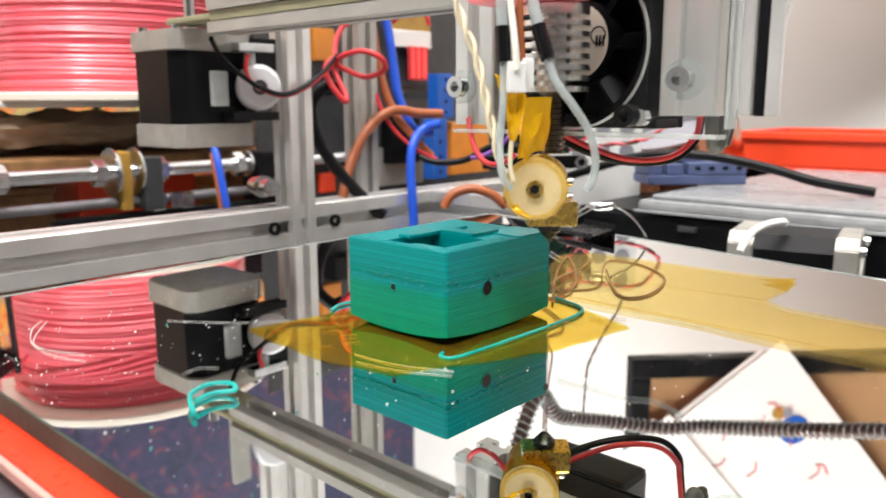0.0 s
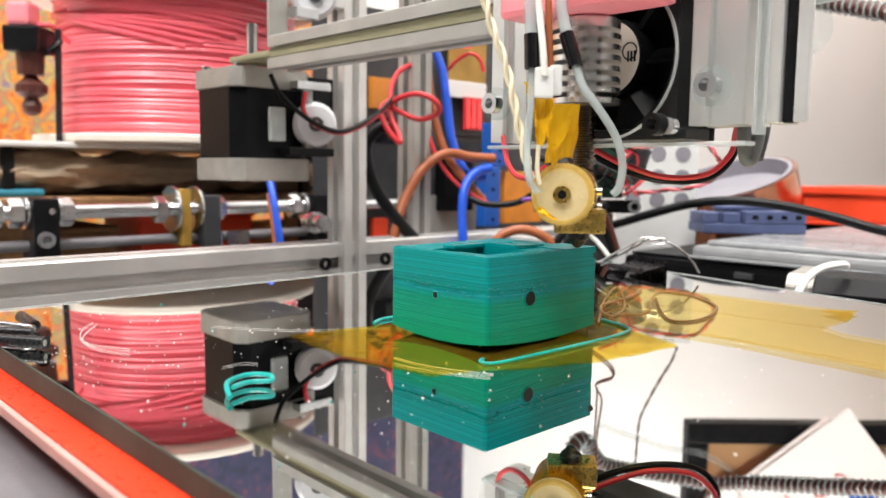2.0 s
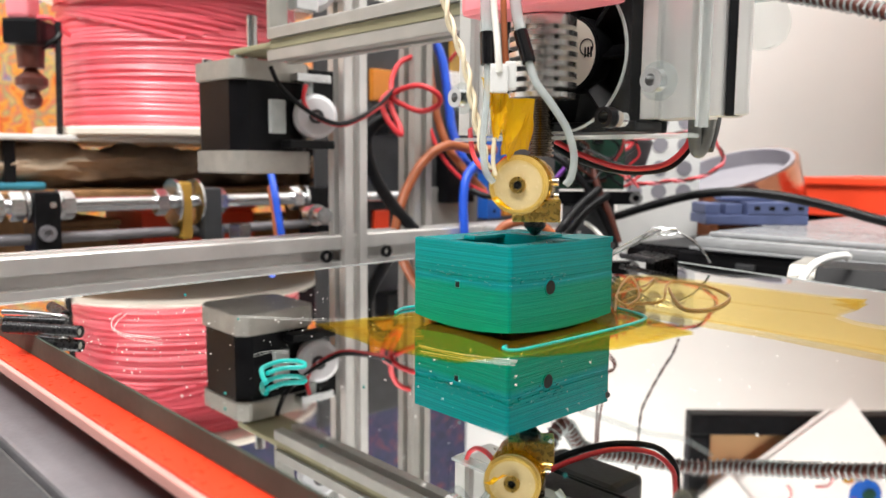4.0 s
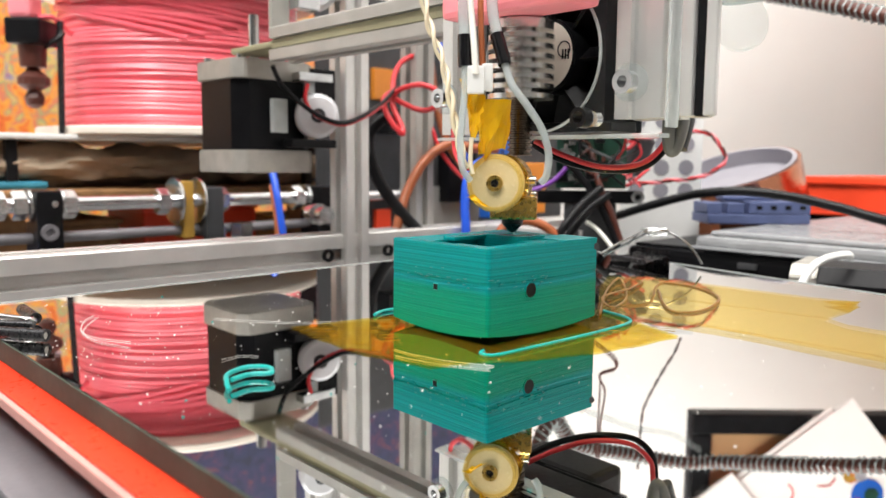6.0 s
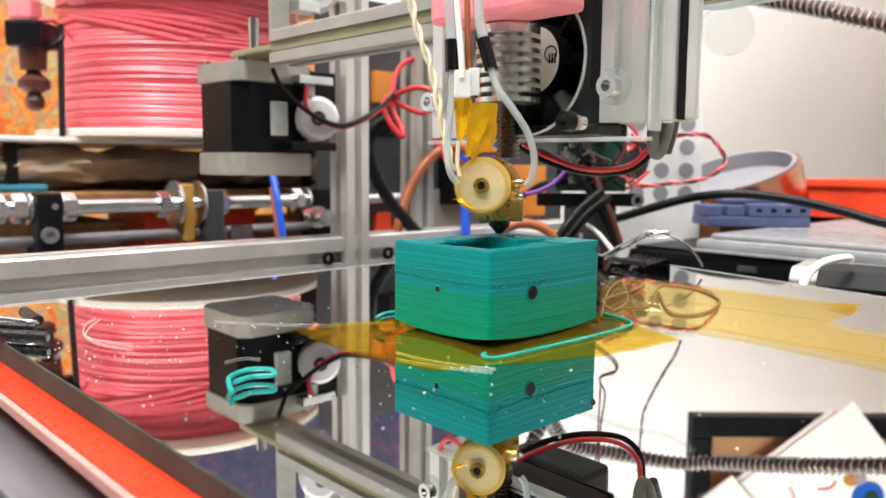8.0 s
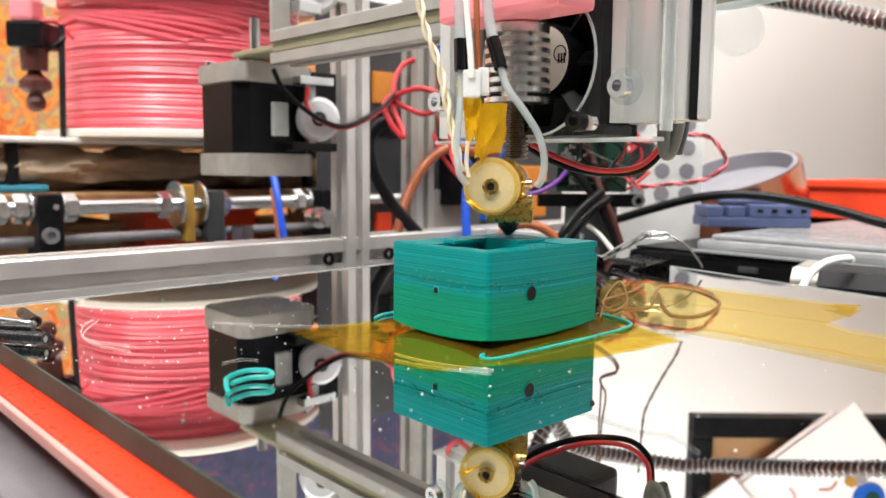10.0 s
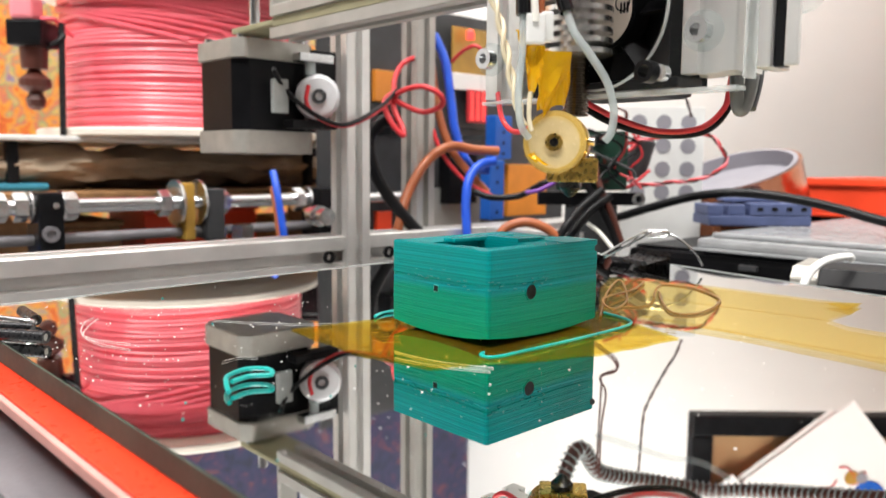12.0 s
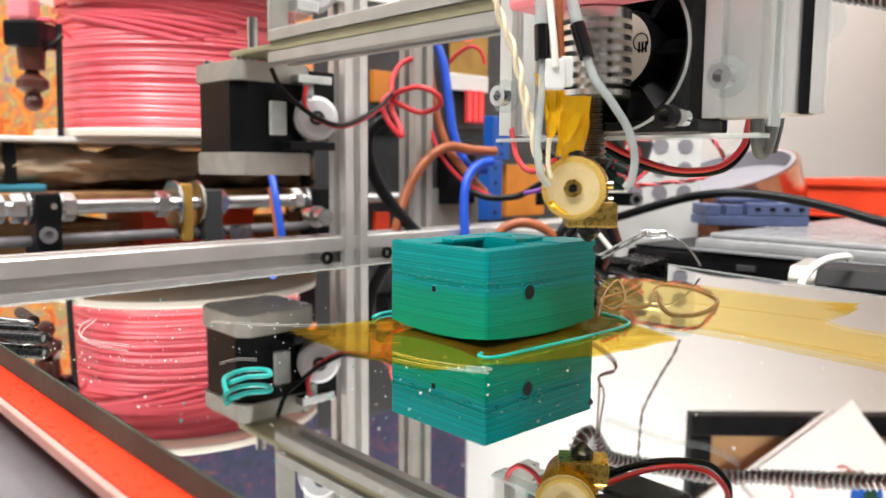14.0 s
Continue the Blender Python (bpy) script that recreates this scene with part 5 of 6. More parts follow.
# ---- electronics behind the posts ----
def cable(name, pts, r, material, label, cat="cable"):
    return solo(name, tube(pts, r, 10, 10), material, label, cat, smooth=True)


def electronics():
    e = thing("control_panel", (-0.45, 0.42, -0.0748), "control electronics on a grey panel with blue terminals", "electronics")
    x = -0.440
    part("panel", box(-0.4465, -0.4440, 0.300, 0.560, -0.0748, 0.150, 0.001), GREYP, e, "grey back panel")
    items = [
        ("display_board", (-0.4400, 0.4194, 0.0648), (-0.4400, 0.4596, 0.0993), 0.006, GREYP, "dark display board"),
        ("white_label", (-0.4340, 0.4115, 0.0930), (-0.4340, 0.4545, 0.1055), 0.0015, PAPER, "white paper label"),
        ("picture_card", (-0.4360, 0.4150, 0.1034), (-0.4360, 0.4558, 0.1398), 0.0012, YELLOWW, "yellow card"),
        ("black_module", (-0.4200, 0.3423, 0.0566), (-0.4200, 0.3782, 0.0734), 0.014, BLACK, "black module"),
        ("heat_plate", (-0.4300, 0.3907, -0.0085), (-0.4300, 0.4407, 0.0198), 0.004, ALU_DULL, "grey metal plate"),
        ("black_relay", (-0.4200, 0.3982, 0.0083), (-0.4200, 0.4269, 0.0465), 0.012, BLACKMATT, "black relay"),
        ("relay", (-0.4000, 0.4395, -0.0013), (-0.4000, 0.4843, 0.0376), 0.016, ORANGEP, "orange relay"),
        ("terminal", (-0.3950, 0.4196, 0.0414), (-0.3950, 0.4370, 0.0725), 0.010, BLUEP, "blue screw terminal"),
        ("terminal", (-0.3900, 0.4095, -0.0020), (-0.3900, 0.4244, 0.0407), 0.010, BLUEP, "blue screw terminal"),
        ("orange_piece", (-0.4400, 0.3454, 0.0804), (-0.4400, 0.3637, 0.1023), 0.006, ORANGEP, "orange plastic piece"),
        ("orange_piece", (-0.4400, 0.3474, -0.0103), (-0.4400, 0.3608, 0.0037), 0.006, TRAY, "orange plastic piece"),
    ]
    for name, p0, p1, depth, m, label in items:
        b = part(name, box(p0[0] - depth, p0[0], p0[1], p1[1], p0[2], p1[2], 0.0008), m, e, label)
        if name == "terminal":
            n = 4
            for k in range(n):
                z = p0[2] + (p1[2] - p0[2]) * (k + 0.5) / n
                part("socket", cyl((p0[0] + 0.0002, (p0[1] + p1[1]) / 2, z), (p0[0] - 0.001, (p0[1] + p1[1]) / 2, z), 0.0014, 12), BLACK, b)
        if depth > 0.0021:
            part("stand_off", box(-0.4439, p0[0] - depth - 0.0002, (p0[1] + p1[1]) / 2 - 0.002, (p0[1] + p1[1]) / 2 + 0.002, (p0[2] + p1[2]) / 2 - 0.002, (p0[2] + p1[2]) / 2 + 0.002), GREYP, b)
    d0, d1 = (-0.4320, 0.4283, 0.0691), (-0.4320, 0.4488, 0.0938)
    d = part("red_display", box(-0.4339, -0.432, d0[1], d1[1], d0[2], d1[2], 0.0005), RED, e, "red figure display")
    for k in range(3):
        y = d0[1] + (d1[1] - d0[1]) * (0.2 + 0.3 * k)
        part("lit_bar", box(-0.4319, -0.4317, y - 0.001, y + 0.001, d0[2] + 0.002, d1[2] - 0.002), LED, d, "lit red bar")
    q = (-0.4300, 0.4277, 0.1297)
    part("lit_lamp", lathe([(0.0005, 0), (0.003, 0.0005), (0.003, 0.006), (0.001, 0.008)], q, 16), LED, e, "lit red lamp", True)


electronics()
cable("brown_cable", [(-0.3244, 0.3465, 0.0456), (-0.3280, 0.3310, 0.0460), (-0.3331, 0.3154, 0.0477), (-0.3375, 0.3020, 0.0389), (-0.3394, 0.2898, 0.0214), (-0.3375, 0.2816, 0.0044), (-0.3376, 0.2793, -0.0097), (-0.3441, 0.2827, -0.0364)], 0.0028, BROWNW, "thick brown mains wire bent in an arch")
cable("blue_cable", [(-0.3218, 0.3410, 0.0396), (-0.3236, 0.3314, 0.0375), (-0.3238, 0.3225, 0.0294), (-0.3217, 0.3180, 0.0150), (-0.3183, 0.3158, -0.0025), (-0.3155, 0.3144, -0.0296)], 0.0027, BLUEW, "thick blue mains wire bent downwards")
cable("black_cable", [(-0.3392, 0.2803, 0.0596), (-0.3423, 0.2764, 0.0614), (-0.3454, 0.2726, 0.0585), (-0.3481, 0.2692, 0.0517), (-0.3477, 0.2697, 0.04), (-0.3444, 0.2738, 0.0267), (-0.3387, 0.2809, 0.0133), (-0.3299, 0.2912, -0.0017), (-0.3235, 0.2983, -0.0102)], 0.0034, BLACK, "thick black mains cable behind the post")
cable("brown_cable", [(-0.3586, 0.3211, 0.1140), (-0.3537, 0.3200, 0.0937), (-0.3472, 0.3198, 0.0671), (-0.3397, 0.3230, 0.0466), (-0.3312, 0.3298, 0.0325), (-0.3250, 0.3390, 0.0209)], 0.0024, BROWNW, "brown mains wire hanging beside a blue one")
cable("blue_cable", [(-0.3598, 0.3272, 0.1148), (-0.3522, 0.3296, 0.0978), (-0.3464, 0.3291, 0.0741), (-0.3423, 0.3291, 0.0557), (-0.3352, 0.3337, 0.0374), (-0.3267, 0.3423, 0.0342)], 0.0027, BLUEW, "blue mains wire hanging beside a brown one")
cable("red_wire", [(-0.3511, 0.3122, 0.1009), (-0.3480, 0.3097, 0.0828), (-0.3424, 0.3092, 0.0616), (-0.3356, 0.3134, 0.0422), (-0.3269, 0.3233, 0.0277), (-0.3189, 0.3364, 0.0195)], 0.0012, RED, "thin red wire among the mains wires")
cable("red_loop", [(-0.3383, 0.2772, 0.0732), (-0.3304, 0.2790, 0.0771), (-0.3199, 0.2830, 0.0785), (-0.3134, 0.2893, 0.0744), (-0.3160, 0.2931, 0.0691), (-0.3255, 0.2897, 0.0657), (-0.3320, 0.2832, 0.0684), (-0.3370, 0.2786, 0.0732), (-0.3422, 0.2820, 0.0835), (-0.3439, 0.2891, 0.0928), (-0.3432, 0.2980, 0.0973)], 0.0015, RED, "red and black wire in loops")
cable("red_loop", [(-0.3369, 0.2761, 0.0755), (-0.3370, 0.2707, 0.0703), (-0.3318, 0.2704, 0.0606), (-0.3266, 0.2747, 0.0528), (-0.3293, 0.2769, 0.0571), (-0.3372, 0.2775, 0.0677), (-0.3396, 0.2791, 0.0752)], 0.0016, RED, "red wire in a tight loop")
cable("black_wire", [(-0.3123, 0.1882, 0.0792), (-0.3177, 0.1960, 0.0722), (-0.3135, 0.2022, 0.0648), (-0.3102, 0.2107, 0.0589), (-0.3102, 0.2235, 0.0560), (-0.3153, 0.2408, 0.0604), (-0.3290, 0.2643, 0.0690), (-0.3373, 0.2788, 0.0769)], 0.0011, BLACK, "thin black wire drooping from the gantry")
cable("red_wire", [(-0.3131, 0.2069, 0.0732), (-0.3131, 0.2056, 0.0655), (-0.3128, 0.2109, 0.0593), (-0.3118, 0.2246, 0.0553), (-0.3163, 0.2426, 0.0600), (-0.3302, 0.2660, 0.0686), (-0.3380, 0.2778, 0.0744)], 0.0010, RED, "thin red wire drooping from the gantry")
cable("black_wire", [(-0.3104, 0.3137, 0.0225), (-0.3023, 0.3189, 0.0196), (-0.2897, 0.3281, 0.0208), (-0.2775, 0.3349, 0.0281), (-0.2682, 0.3451, 0.0295)], 0.0018, BLACK, "black wire among the terminals")
cable("brown_cable", [(-0.2722, 0.2918, -0.0006), (-0.2698, 0.2954, 0.0060), (-0.2633, 0.3029, 0.0089), (-0.2562, 0.3100, 0.0061), (-0.2504, 0.3152, -0.0003)], 0.0024, BROWNW, "brown mains wire in a low arch")
cable("black_wire", [(-0.3473, 0.3305, 0.0981), (-0.3407, 0.3310, 0.1028), (-0.3322, 0.3332, 0.1061), (-0.3281, 0.3371, 0.1029), (-0.3259, 0.3383, 0.0957)], 0.0011, RED, "thin red wire in a low loop")


# ---- behind on the other side ----
def right_side():
    case = thing("black_case", (-0.08, 0.46, -0.0748), "black plastic case behind the print bed", "case")
    part("body", box(-0.258, 0.16, 0.386, 0.615, -0.0748, -0.0082, 0.004), BLACKMATT, case)
    part("rim", box(-0.255, 0.155, 0.390, 0.610, -0.0080, -0.0068, 0.0005), BLACKMATT, case)
    part("latch", box(-0.1900, -0.1800, 0.3835, 0.3859, -0.0150, -0.0120, 0.0006), GREYP, case, "grey latch")
    lid = thing("plastic_box_lid", (-0.08, 0.46, -0.0066), "milky translucent plastic box lid on the black case", "lid")
    part("rim", box(-0.2142, 0.17, 0.384, 0.62, -0.0066, 0.0002, 0.0025), MILKY, lid, "milky rim")
    part("top", box(-0.2142 + 0.006, 0.165, 0.389, 0.615, 0.0004, 0.0030, 0.0013), MILKY, lid, "milky raised top")
    part("lip", box(-0.2142 - 0.0015, 0.171, 0.3825, 0.3838, -0.0066, -0.0050, 0.0005), MILKY, lid, "milky lower lip")
    # blue printed part: stepped block with slots
    bp = thing("printed_bracket", (-0.19, 0.40, 0.0032), "slate-blue 3D-printed bracket on the lid", "printed part")
    x0, y0 = -0.2310, 0.4277
    d = Vector((0.682, 0.731, 0))
    n = Vector((-0.731, 0.682, 0))
    o = Vector((x0, y0, 0))
    def slab(name, s0, s1, t0, t1, z0, z1, m=LILAC, label=""):
        bm = box(s0, s1, t0, t1, z0, z1, 0.0008)
        for v in bm.verts:
            v.co = o + d * v.co.x + n * v.co.y + Vector((0, 0, v.co.z))
        return part(name, bm, m, bp, label)
    slab("base", 0, 0.060, 0, 0.03, 0.0032, 0.0090)
    slab("step", 0.0, 0.009, 0.002, 0.028, 0.0092, 0.0155)
    slab("step", 0.012, 0.022, 0.002, 0.028, 0.0092, 0.0155)
    slab("block", 0.024, 0.060, 0.0, 0.03, 0.0092, 0.0165)
    slab("ridge", 0.012, 0.046, 0.010, 0.024, 0.0167, 0.0190)
    # black slabs on the face stand in for the slots' shade
    for k in range(4):
        slab("slot", 0.028 + 0.0085 * k, 0.0315 + 0.0085 * k, -0.0006, 0.002, 0.0118, 0.0142, BLACK, "black slab for a slot's shade")
    # orange tray
    tr = thing("orange_tray", (-0.10, 0.62, -0.008), "orange-red open plastic tray", "tray")
    x0, x1, y0, y1, z0, z1 = -0.2760, 0.10, 0.6260, 0.78, 0.0000, 0.0285
    part("support", box(x0 + 0.01, x1 - 0.01, y0 + 0.01, y1 - 0.01, -0.0748, z0 - 0.0002, 0.002), BLACKMATT, tr, "black crate under the tray")
    part("bottom", box(x0, x1, y0, y1, z0, z0 + 0.003, 0.001), TRAY, tr)
    part("side", box(x0, x1, y0, y0 + 0.003, z0 + 0.0031, z1, 0.0012), TRAY, tr)
    part("side", box(x0, x1, y1 - 0.003, y1, z0 + 0.0031, z1, 0.0012), TRAY, tr)
    part("end", box(x0, x0 + 0.003, y0 + 0.0031, y1 - 0.0031, z0 + 0.0031, z1, 0.0012), TRAY, tr)
    part("end", box(x1 - 0.003, x1, y0 + 0.0031, y1 - 0.0031, z0 + 0.0031, z1, 0.0012), TRAY, tr)
    part("rim", box(x0 - 0.003, x1, y0 - 0.0035, y0 - 0.0002, z1 - 0.005, z1 + 0.001, 0.0012), TRAY, tr)
    # copper roll, leaning
    c = Vector((-0.2670, 0.5241, 0.0346))
    ax = Vector((-0.682 * 0.31 + 0.731 * 0.17, -0.731 * 0.31 - 0.682 * 0.17, 0.93)).normalized()
    roll = thing("copper_roll", (c.x, c.y, 0.0), "leaning roll of shiny copper film on a grey core", "roll")
    part("film", ring(c - ax * 0.030, c, 0.0450, 0.0425, 56), COPPER, roll, "shiny copper film", True)
    part("core", ring(c - ax * 0.0295, c + ax * 0.0008, 0.0424, 0.0395, 56), CUPINNER, roll, "lilac-grey card core", True)
    part("core_floor", cyl(c - ax * 0.012, c - ax * 0.010, 0.0394, 48), CUPINNER, roll, "lilac-grey card", True)
    part("prop", box(c.x - 0.035, c.x + 0.030, c.y - 0.030, c.y + 0.035, 0.0050, 0.0080, 0.001), CARD, roll, "brown card under the roll")
    # lying motor
    m = stepper("stepper_motor", "black stepper motor lying beside the bed")
    p = Vector((-0.1470, 0.3435, -0.0081))
    m.rotation_euler = (0, radians(90), radians(12))
    m.location = (p.x, p.y + 0.012, -0.0250)
    rest = thing("motor_cradle", (p.x + 0.02, p.y + 0.012, -0.0748), "black foam block under the lying motor", "block")
    part("foam", box(p.x, p.x + 0.060, p.y - 0.012, p.y + 0.040, -0.0748, -0.0475, 0.002), BLACKMATT, rest)
    solo("cable_tie", tube([(-0.1299, 0.3174, -0.0091), (-0.1292, 0.3235, -0.0035), (-0.1271, 0.3322, 0.0002), (-0.1228, 0.3430, 0.0014), (-0.1220, 0.3451, 0.0001)], 0.0016, 8), WHITEP, "white nylon cable tie round the motor", "cable tie", smooth=True)
    cable("black_cable", [(-0.2942, 0.3908, 0.003), (-0.2738, 0.3966, 0.0068), (-0.2541, 0.4018, 0.0135), (-0.2309, 0.4109, 0.0208), (-0.2081, 0.4188, 0.0233), (-0.1838, 0.4276, 0.0209), (-0.1601, 0.435, 0.0157), (-0.1398, 0.439, 0.0103), (-0.1138, 0.4487, 0.0058)], 0.0026, BLACK, "black cable arching over the lid")
    # perforated plate
    pl = thing("perforated_plate", (-0.28, 0.46, -0.0748), "white perforated plate with round holes, standing", "plate")
    a, b = Vector((-0.2893, 0.4234, 0.0151)), Vector((-0.2598, 0.4645, 0.0742))
    d = Vector((0.682, 0.731, 0))
    n = Vector((-0.731, 0.682, 0))
    wdt, zlo, zhi = 0.051, a.z - 0.03, b.z
    bm = box(0, wdt, 0, 0.002, -0.0748, zhi, 0.0004)
    for v in bm.verts:
        v.co = Vector((a.x, a.y, 0)) + d * v.co.x + n * v.co.y + Vector((0, 0, v.co.z))
    part("sheet", bm, WHITEP, pl)
    for i in range(3):
        for k in range(4):
            q = Vector((a.x, a.y, 0)) + d * (0.010 + 0.0155 * i) + Vector((0, 0, a.z + 0.006 + 0.0145 * k))
            part("hole", cyl(q - n * 0.0004, q + n * 0.0002, 0.0048, 22), CUPINNER, pl, "grey round hole")
    # circuit board with parts
    pc = thing("circuit_board", (-0.2612, 0.3513, 0.0213), "green circuit board crowded with wires and components", "circuit board")
    a = Vector((-0.2730, 0.3392, 0.0242))
    def slab2(name, s0, s1, t0, t1, z0, z1, m, label=""):
        bm = box(s0, s1, t0, t1, z0, z1, 0.0004)
        for v in bm.verts:
            v.co = Vector((a.x, a.y, a.z)) + d * v.co.x + n * v.co.y + Vector((0, 0, v.co.z))
        return part(name, bm, m, pc, label)
    slab2("board", 0, 0.038, 0, 0.0016, 0, 0.032, PCBGREEN)
    rnd = random.Random(8)
    for k in range(30):
        s, z = rnd.uniform(0.001, 0.032), rnd.uniform(0.001, 0.027)
        slab2("chip", s, s + rnd.uniform(0.002, 0.006), -rnd.uniform(0.002, 0.006), -0.0002, z, z + rnd.uniform(0.002, 0.005), rnd.choice((BLACK, BLACK, GREYP, GREYP, STEEL, PCBGREEN, MAROON)))
    slab2("mount_bar", -0.01, 0.046, -0.002, 0.004, -0.0080, -0.0010, BLACKMATT, "dark mounting bar")
    slab2("support", 0.005, 0.033, -0.001, 0.003, -0.0748 - a.z, -0.0082, GREYP)
    for k, m in enumerate((RED, BLACK, MAROON, BLACK, RED, GREYP, BLACK)):
        q = [a + d * rnd.uniform(-0.004, 0.045) - n * rnd.uniform(0.007, 0.013) + Vector((0, 0, 0.030 - 0.009 * j + rnd.uniform(-0.004, 0.004))) for j in range(4)]
        part("jumper_wire", tube(q, rnd.uniform(0.0005, 0.0009), 7, 8), m, pc, "thin wire across the board", True)
    cap_screw("screw", a + d * 0.044 + Vector((0, 0, -0.0045)), -n, 0.0036, 0.003, pc)
    c = Vector((-0.2608, 0.3995, 0.0432))
    cap = thing("capacitor", (c.x, c.y, c.z - 0.011), "dark capacitor with bare legs among the wires", "capacitor")
    part("can", cyl(c + Vector((-0.004, 0, -0.011)), c + Vector((0.003, 0, 0.010)), 0.0068, 24, None, None, 0.0008), GREYP, cap, "", True)
    part("leg", cyl(c + Vector((-0.004, 0, -0.0112)), c + Vector((-0.004, 0, -0.02)), 0.0005, 8), STEEL, cap)
    # loose wires
    loop = [(-0.2652, 0.3658, 0.0460), (-0.2527, 0.3799, 0.0508), (-0.2401, 0.3939, 0.0541), (-0.2263, 0.4090, 0.0558), (-0.2193, 0.4154, 0.0487), (-0.2167, 0.4165, 0.0388), (-0.2252, 0.4061, 0.0308), (-0.2379, 0.3922, 0.0285), (-0.2485, 0.3806, 0.0274), (-0.2599, 0.3696, 0.0351)]
    for ph, m, l in ((0, RED, "red and dark twisted wire in a loop"), (math.pi, MAROON, "red and dark twisted wire in a loop"), (1.6, PINKP, "red and dark twisted wire in a loop")):
        solo("twisted_wire", helix(loop, 0.0007, 0.014, 0.0006, 7, 7, None, ph), m, l, "cable", smooth=True)
    hang = [(-0.2375, 0.4150, 0.0655), (-0.2402, 0.4132, 0.0752), (-0.2441, 0.4110, 0.0836), (-0.2492, 0.4079, 0.0962), (-0.2530, 0.4055, 0.1071), (-0.2547, 0.4045, 0.1162), (-0.2560, 0.4040, 0.1500)]
    for ph, m in ((0, GREYP), (math.pi, MAROON)):
        solo("twisted_wire", helix(hang, 0.0005, 0.016, 0.00042, 7, 7, None, ph), m, "dark twisted wire hanging down", "cable", smooth=True)
    for pts, r, m, l in (
            ([(-0.2802, 0.3351, 0.0464), (-0.2649, 0.3356, 0.0395), (-0.2555, 0.3435, 0.0262), (-0.2468, 0.3499, 0.0084), (-0.2414, 0.3533, -0.0065)], 0.0020, BLACK, "dark cable hanging down"),
            ([(-0.2705, 0.3470, 0.0563), (-0.2589, 0.3501, 0.0442), (-0.2510, 0.3483, 0.0262), (-0.2449, 0.3522, 0.0099), (-0.2407, 0.3546, -0.0035)], 0.0018, MAROON, "dark red cable hanging down"),
            ([(-0.2517, 0.3137, -0.0003), (-0.2486, 0.3185, 0.0082), (-0.2475, 0.3284, 0.0165), (-0.2443, 0.3405, 0.0251)], 0.0022, BLACK, "black cable bundle behind the block"),
            ([(-0.2549, 0.3247, -0.0027), (-0.2513, 0.3301, 0.0066), (-0.2504, 0.3396, 0.0140), (-0.2470, 0.3519, 0.0218)], 0.0022, BLACK, "black cable bundle behind the block"),
            ([(-0.2778, 0.3191, 0.0229), (-0.2728, 0.3247, 0.0245), (-0.2671, 0.3316, 0.0296), (-0.2627, 0.3377, 0.0380)], 0.0012, mat("purple_wire", (0.16, 0.03, 0.30), 0.4), "thin purple wire among the cables"),
            ([(-0.2634, 0.3684, 0.0507), (-0.2561, 0.3746, 0.0398), (-0.2585, 0.3705, 0.0304), (-0.2527, 0.3759, 0.0258), (-0.2449, 0.3857, 0.0353)], 0.0010, RED, "thin red wire among the components"),
            ([(-0.2686, 0.3802, 0.0669), (-0.2616, 0.3870, 0.0622), (-0.2565, 0.3911, 0.0543), (-0.2598, 0.3863, 0.0463), (-0.2650, 0.3815, 0.0510)], 0.0010, RED, "thin red wire among the components"),
            ([(-0.2539, 0.3421, 0.0068), (-0.2464, 0.3421, 0.0028), (-0.2377, 0.3427, -0.0054)], 0.0012, WHITEW, "thin white wire beside the cables"),
            ([(-0.2707, 0.3582, 0.0349), (-0.2649, 0.3656, 0.0428), (-0.2559, 0.3745, 0.0383), (-0.2508, 0.3784, 0.0289)], 0.0010, BLACK, "thin black wire among the components")):
        cable("wire", pts, r, m, l)


right_side()
cable("red_wire", [(-0.2287, 0.3159, 0.0502), (-0.2207, 0.3215, 0.0576), (-0.2194, 0.3224, 0.0632), (-0.2256, 0.3181, 0.0671), (-0.2231, 0.3198, 0.075), (-0.2245, 0.3189, 0.0926), (-0.225, 0.319, 0.118)], 0.0005, MAROON, "thin dark red wire rising behind the print head")
cable("black_wire", [(-0.2307, 0.3199, 0.0502), (-0.2227, 0.3255, 0.0576), (-0.2214, 0.3264, 0.0632), (-0.2276, 0.3221, 0.0671), (-0.229, 0.324, 0.075), (-0.231, 0.325, 0.12)], 0.0005, MAROON, "thin dark red wire rising behind the print head")


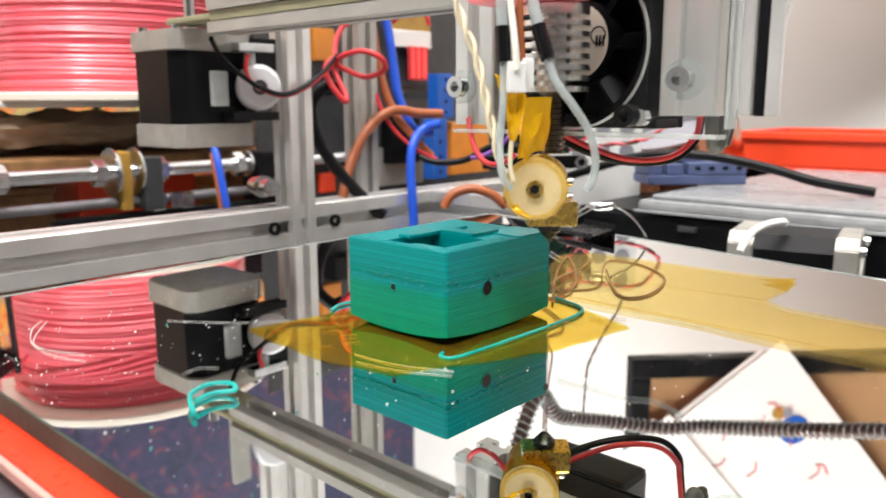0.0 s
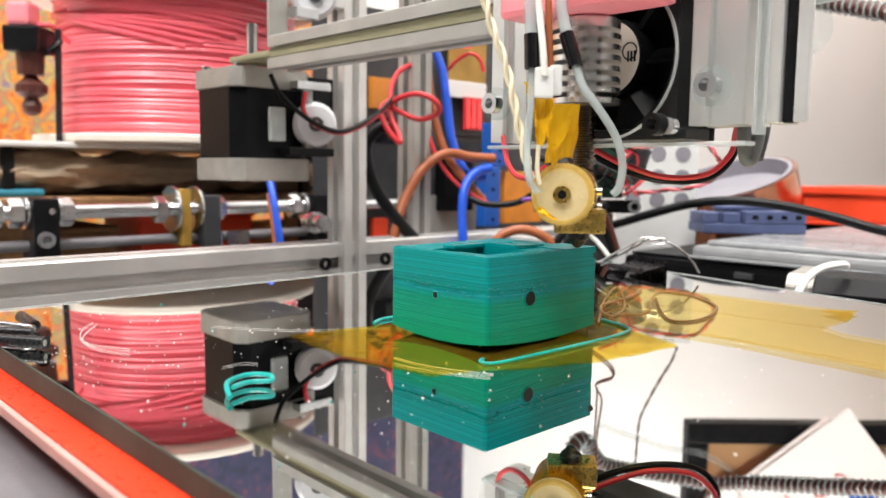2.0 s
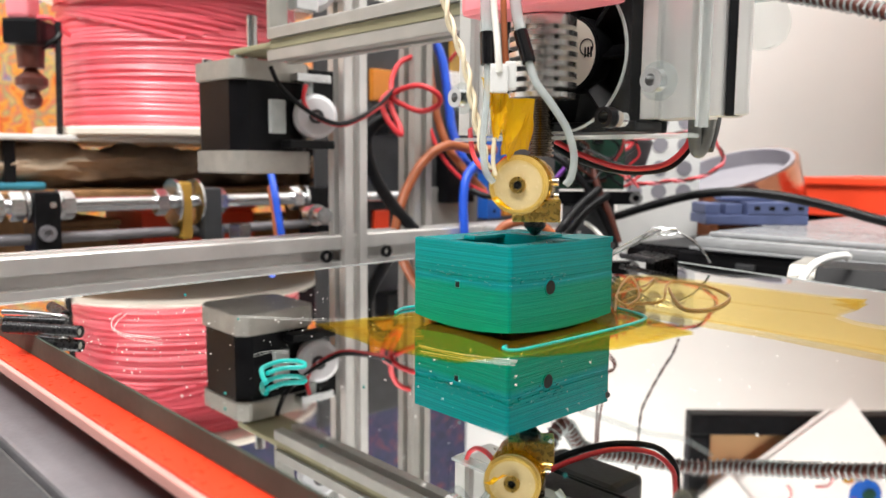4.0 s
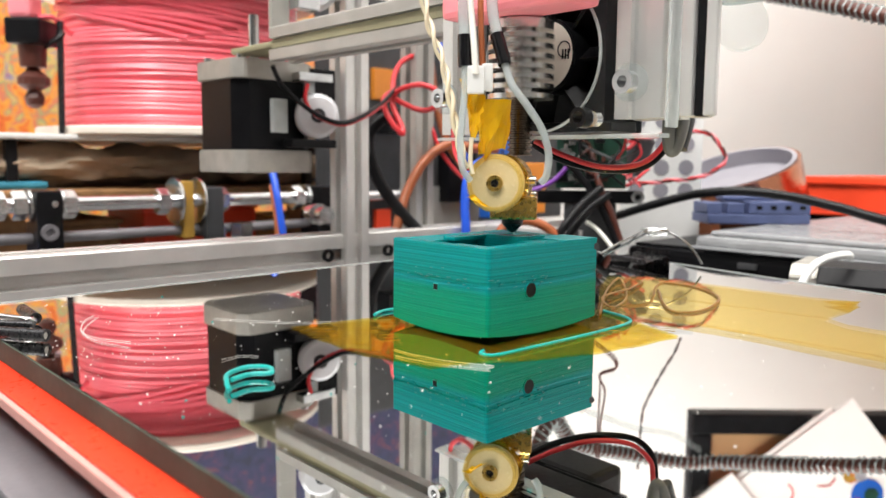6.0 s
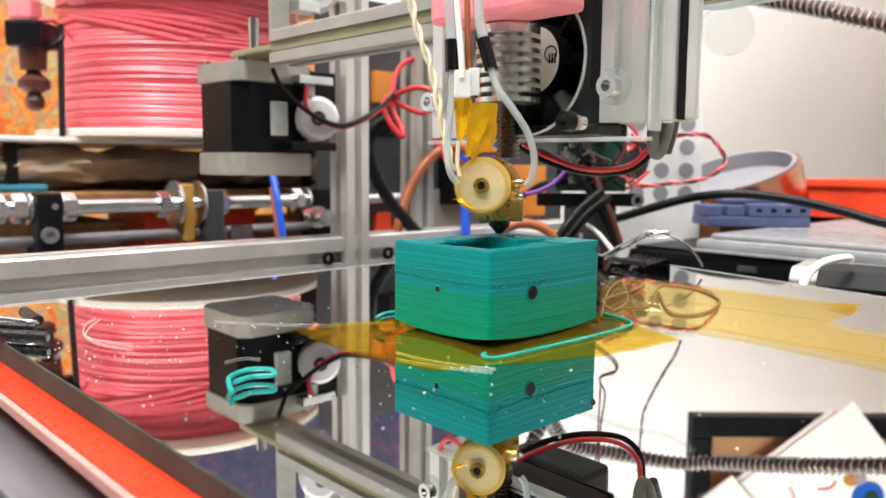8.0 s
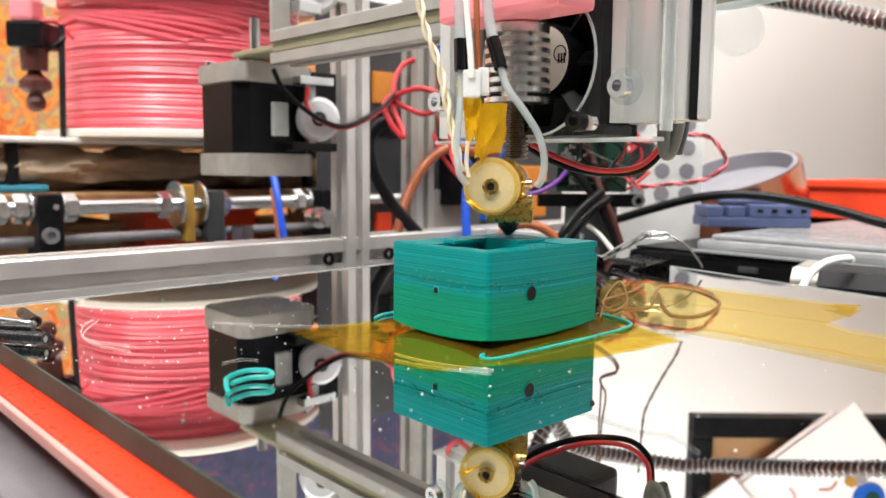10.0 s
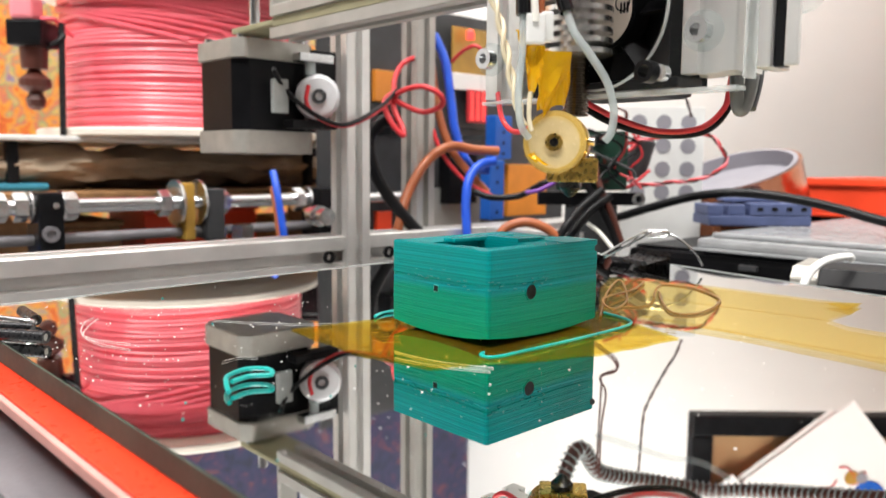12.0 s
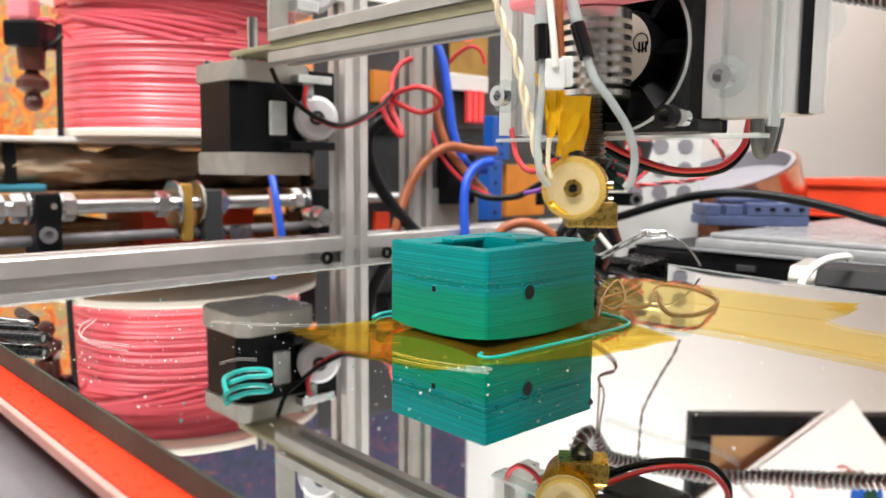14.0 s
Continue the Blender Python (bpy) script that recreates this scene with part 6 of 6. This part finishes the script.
# ---- hung above: cork board with sheets ----
def cork_board():
    fwd, rgt = Vector((-0.731, 0.682, 0)), Vector((0.682, 0.731, 0))
    b = thing("pin_board", fwd * 0.8 + rgt * 0.5 + Vector((0, 0, 0.23)), "black-framed cork board with pinned white sheets, hung on cords", "pin board")
    s0, s1, z0, z1 = 0.262, 0.78, 0.228, 0.66

    def plate(name, a0, a1, d0, d1, c0, c1, m, label="", turn=0, parent=b, bevel=0.0):
        bm = box(-(a1 - a0) / 2, (a1 - a0) / 2, d0, d1, -(c1 - c0) / 2, (c1 - c0) / 2, bevel)
        bmesh.ops.rotate(bm, verts=bm.verts, matrix=Matrix.Rotation(radians(turn), 3, "Y"))
        for v in bm.verts:
            p = v.co.copy()
            v.co = rgt * (p.x + (a0 + a1) / 2) + fwd * (0.8 + p.y) + Vector((0, 0, p.z + (c0 + c1) / 2))
        return part(name, bm, m, parent, label)
    plate("cork", s0 + 0.022, s1 - 0.022, 0.0, 0.010, z0 + 0.022, z1 - 0.022, CARD, "brown cork")
    for a in ((s0, s1, z0, z0 + 0.0218), (s0, s1, z1 - 0.0218, z1), (s0, s0 + 0.0218, z0 + 0.022, z1 - 0.022), (s1 - 0.0218, s1, z0 + 0.022, z1 - 0.022)):
        plate("frame_bar", a[0], a[1], -0.008, 0.012, a[2], a[3], BLACK, "black frame", bevel=0.002)
    plate("paper_sheet", 0.310, 0.520, -0.0115, -0.0105, 0.250, 0.550, PAPER, "white sheet", 39)
    s = plate("paper_sheet", 0.331, 0.541, -0.0135, -0.0125, 0.240, 0.540, PAPER, "white sheet with a small coloured drawing", 39)
    plate("paper_sheet", 0.214, 0.424, -0.0155, -0.0145, 0.320, 0.620, PAPER, "white sheet", 40)
    c = rgt * 0.446 + fwd * 0.7860 + Vector((0, 0, 0.311))
    part("blue_drawing", cyl(c, c - fwd * 0.0004, 0.017, 24), BLUEP, s, "round blue drawing")
    part("green_patch", cyl(c - fwd * 0.0005 + rgt * 0.004, c - fwd * 0.0008 + rgt * 0.004, 0.008, 7), PCBGREEN, s, "green patch on the drawing")
    q = rgt * 0.427 + fwd * 0.7860 + Vector((0, 0, 0.291))
    part("orange_patch", cyl(q, q - fwd * 0.0004, 0.008, 9), YELLOWW, s, "orange patch on the drawing")
    part("grey_patch", cyl(q - fwd * 0.0005 + rgt * 0.010, q - fwd * 0.0009 + rgt * 0.010, 0.006, 8), CUPINNER, s, "grey patch on the drawing")
    rnd = random.Random(2)
    for k in range(9):
        u, w, a = rnd.uniform(0.36, 0.48), rnd.uniform(0.25, 0.36), rnd.uniform(0, 3)
        pts = [rgt * (u + l * math.cos(a + c2)) + fwd * 0.7862 + Vector((0, 0, w + l * math.sin(a + c2))) for l, c2 in ((0, 0), (0.01, 0), (0.02, 0.5))]
        part("pen_stroke", tube(pts, 0.0009, 5, 4), RED, s, "red pen stroke")
    for u in (0.30, 0.74):
        p = rgt * u + fwd * 0.802
        part("cord", cyl((p.x, p.y, z1), (p.x, p.y, 1.599), 0.0012, 8), GREYP, b)


cork_board()


# ---- what moves ----
def motions():
    bed_rows = [(0, 0.0010), (0.5, 0.0010), (1, 0.0010), (1.5, 0.0012), (2, 0.0014), (2.5, 0.0014), (2.8, 0.0012), (2.9, 0.0095), (3.0, 0.0121), (3.2, 0.0127),
                (3.8, 0.0100), (4.5, 0.0050), (5.3, 0.0006), (5.5, 0.0013), (6, 0.0011), (6.5, 0.0008), (7, 0.0), (7.5, 0.0), (8, 0.0016), (8.2, 0.0016),
                (10.3, 0.0009), (10.5, 0.0009), (11, 0.0009), (14, 0.0009)]
    head_rows = [(0, 0.0243), (0.2, 0.0245), (0.5, 0.0249), (1, 0.0202), (1.5, 0.0174), (2, 0.0200), (2.5, 0.0239), (2.9, 0.0250), (3.0, 0.0243), (3.2, 0.0188),
                 (4.2, 0.0060), (5.3, -0.0046), (5.5, -0.0040), (6, -0.0001), (6.5, 0.0028), (7, 0.0), (7.5, -0.0041), (8, -0.0044), (8.2, -0.0027), (9.2, -0.0005),
                 (10.3, -0.0020), (10.5, -0.0022), (11, -0.0036), (11.3, -0.0037), (11.5, -0.0036), (11.6, -0.0020), (11.7, 0.0010), (11.8, 0.0080), (11.9, 0.0145), (12, 0.0169),
                 (12.2, 0.0174), (12.5, 0.0182), (13, 0.0197), (13.5, 0.0213), (14, 0.0229)]
    lift_rows = [(0, 0.0), (11.2, 0.0), (11.3, 0.0), (11.4, 0.0068), (11.5, 0.0101), (11.9, 0.0101), (12.0, 0.0097), (12.1, 0.0006), (12.2, 0.0), (14, 0.0)]

    def at(rows, t):
        for (a, va), (b, vb) in zip(rows, rows[1:]):
            if a <= t <= b:
                return va + (vb - va) * (t - a) / (b - a)
        return rows[-1][1]

    def shifted(ob, rest, dx, dy, dz):
        return Matrix.Translation((dx, dy, dz)) @ rest

    for ob in BED_THINGS:
        rest = Matrix.LocRotScale(ob.location, ob.rotation_euler, None)
        walk(ob, [(t, shifted(ob, rest, 0, v, 0)) for t, v in bed_rows])
    for ob in GANTRY:
        rest = Matrix.LocRotScale(ob.location, ob.rotation_euler, None)
        walk(ob, [(t, shifted(ob, rest, 0, 0, v)) for t, v in lift_rows])
    times = sorted({t for t, _ in head_rows} | {t for t, _ in lift_rows})
    for ob in HEAD:
        rest = Matrix.LocRotScale(ob.location, ob.rotation_euler, None)
        walk(ob, [(t, shifted(ob, rest, at(head_rows, t), 0, at(lift_rows, t))) for t in times])


motions()
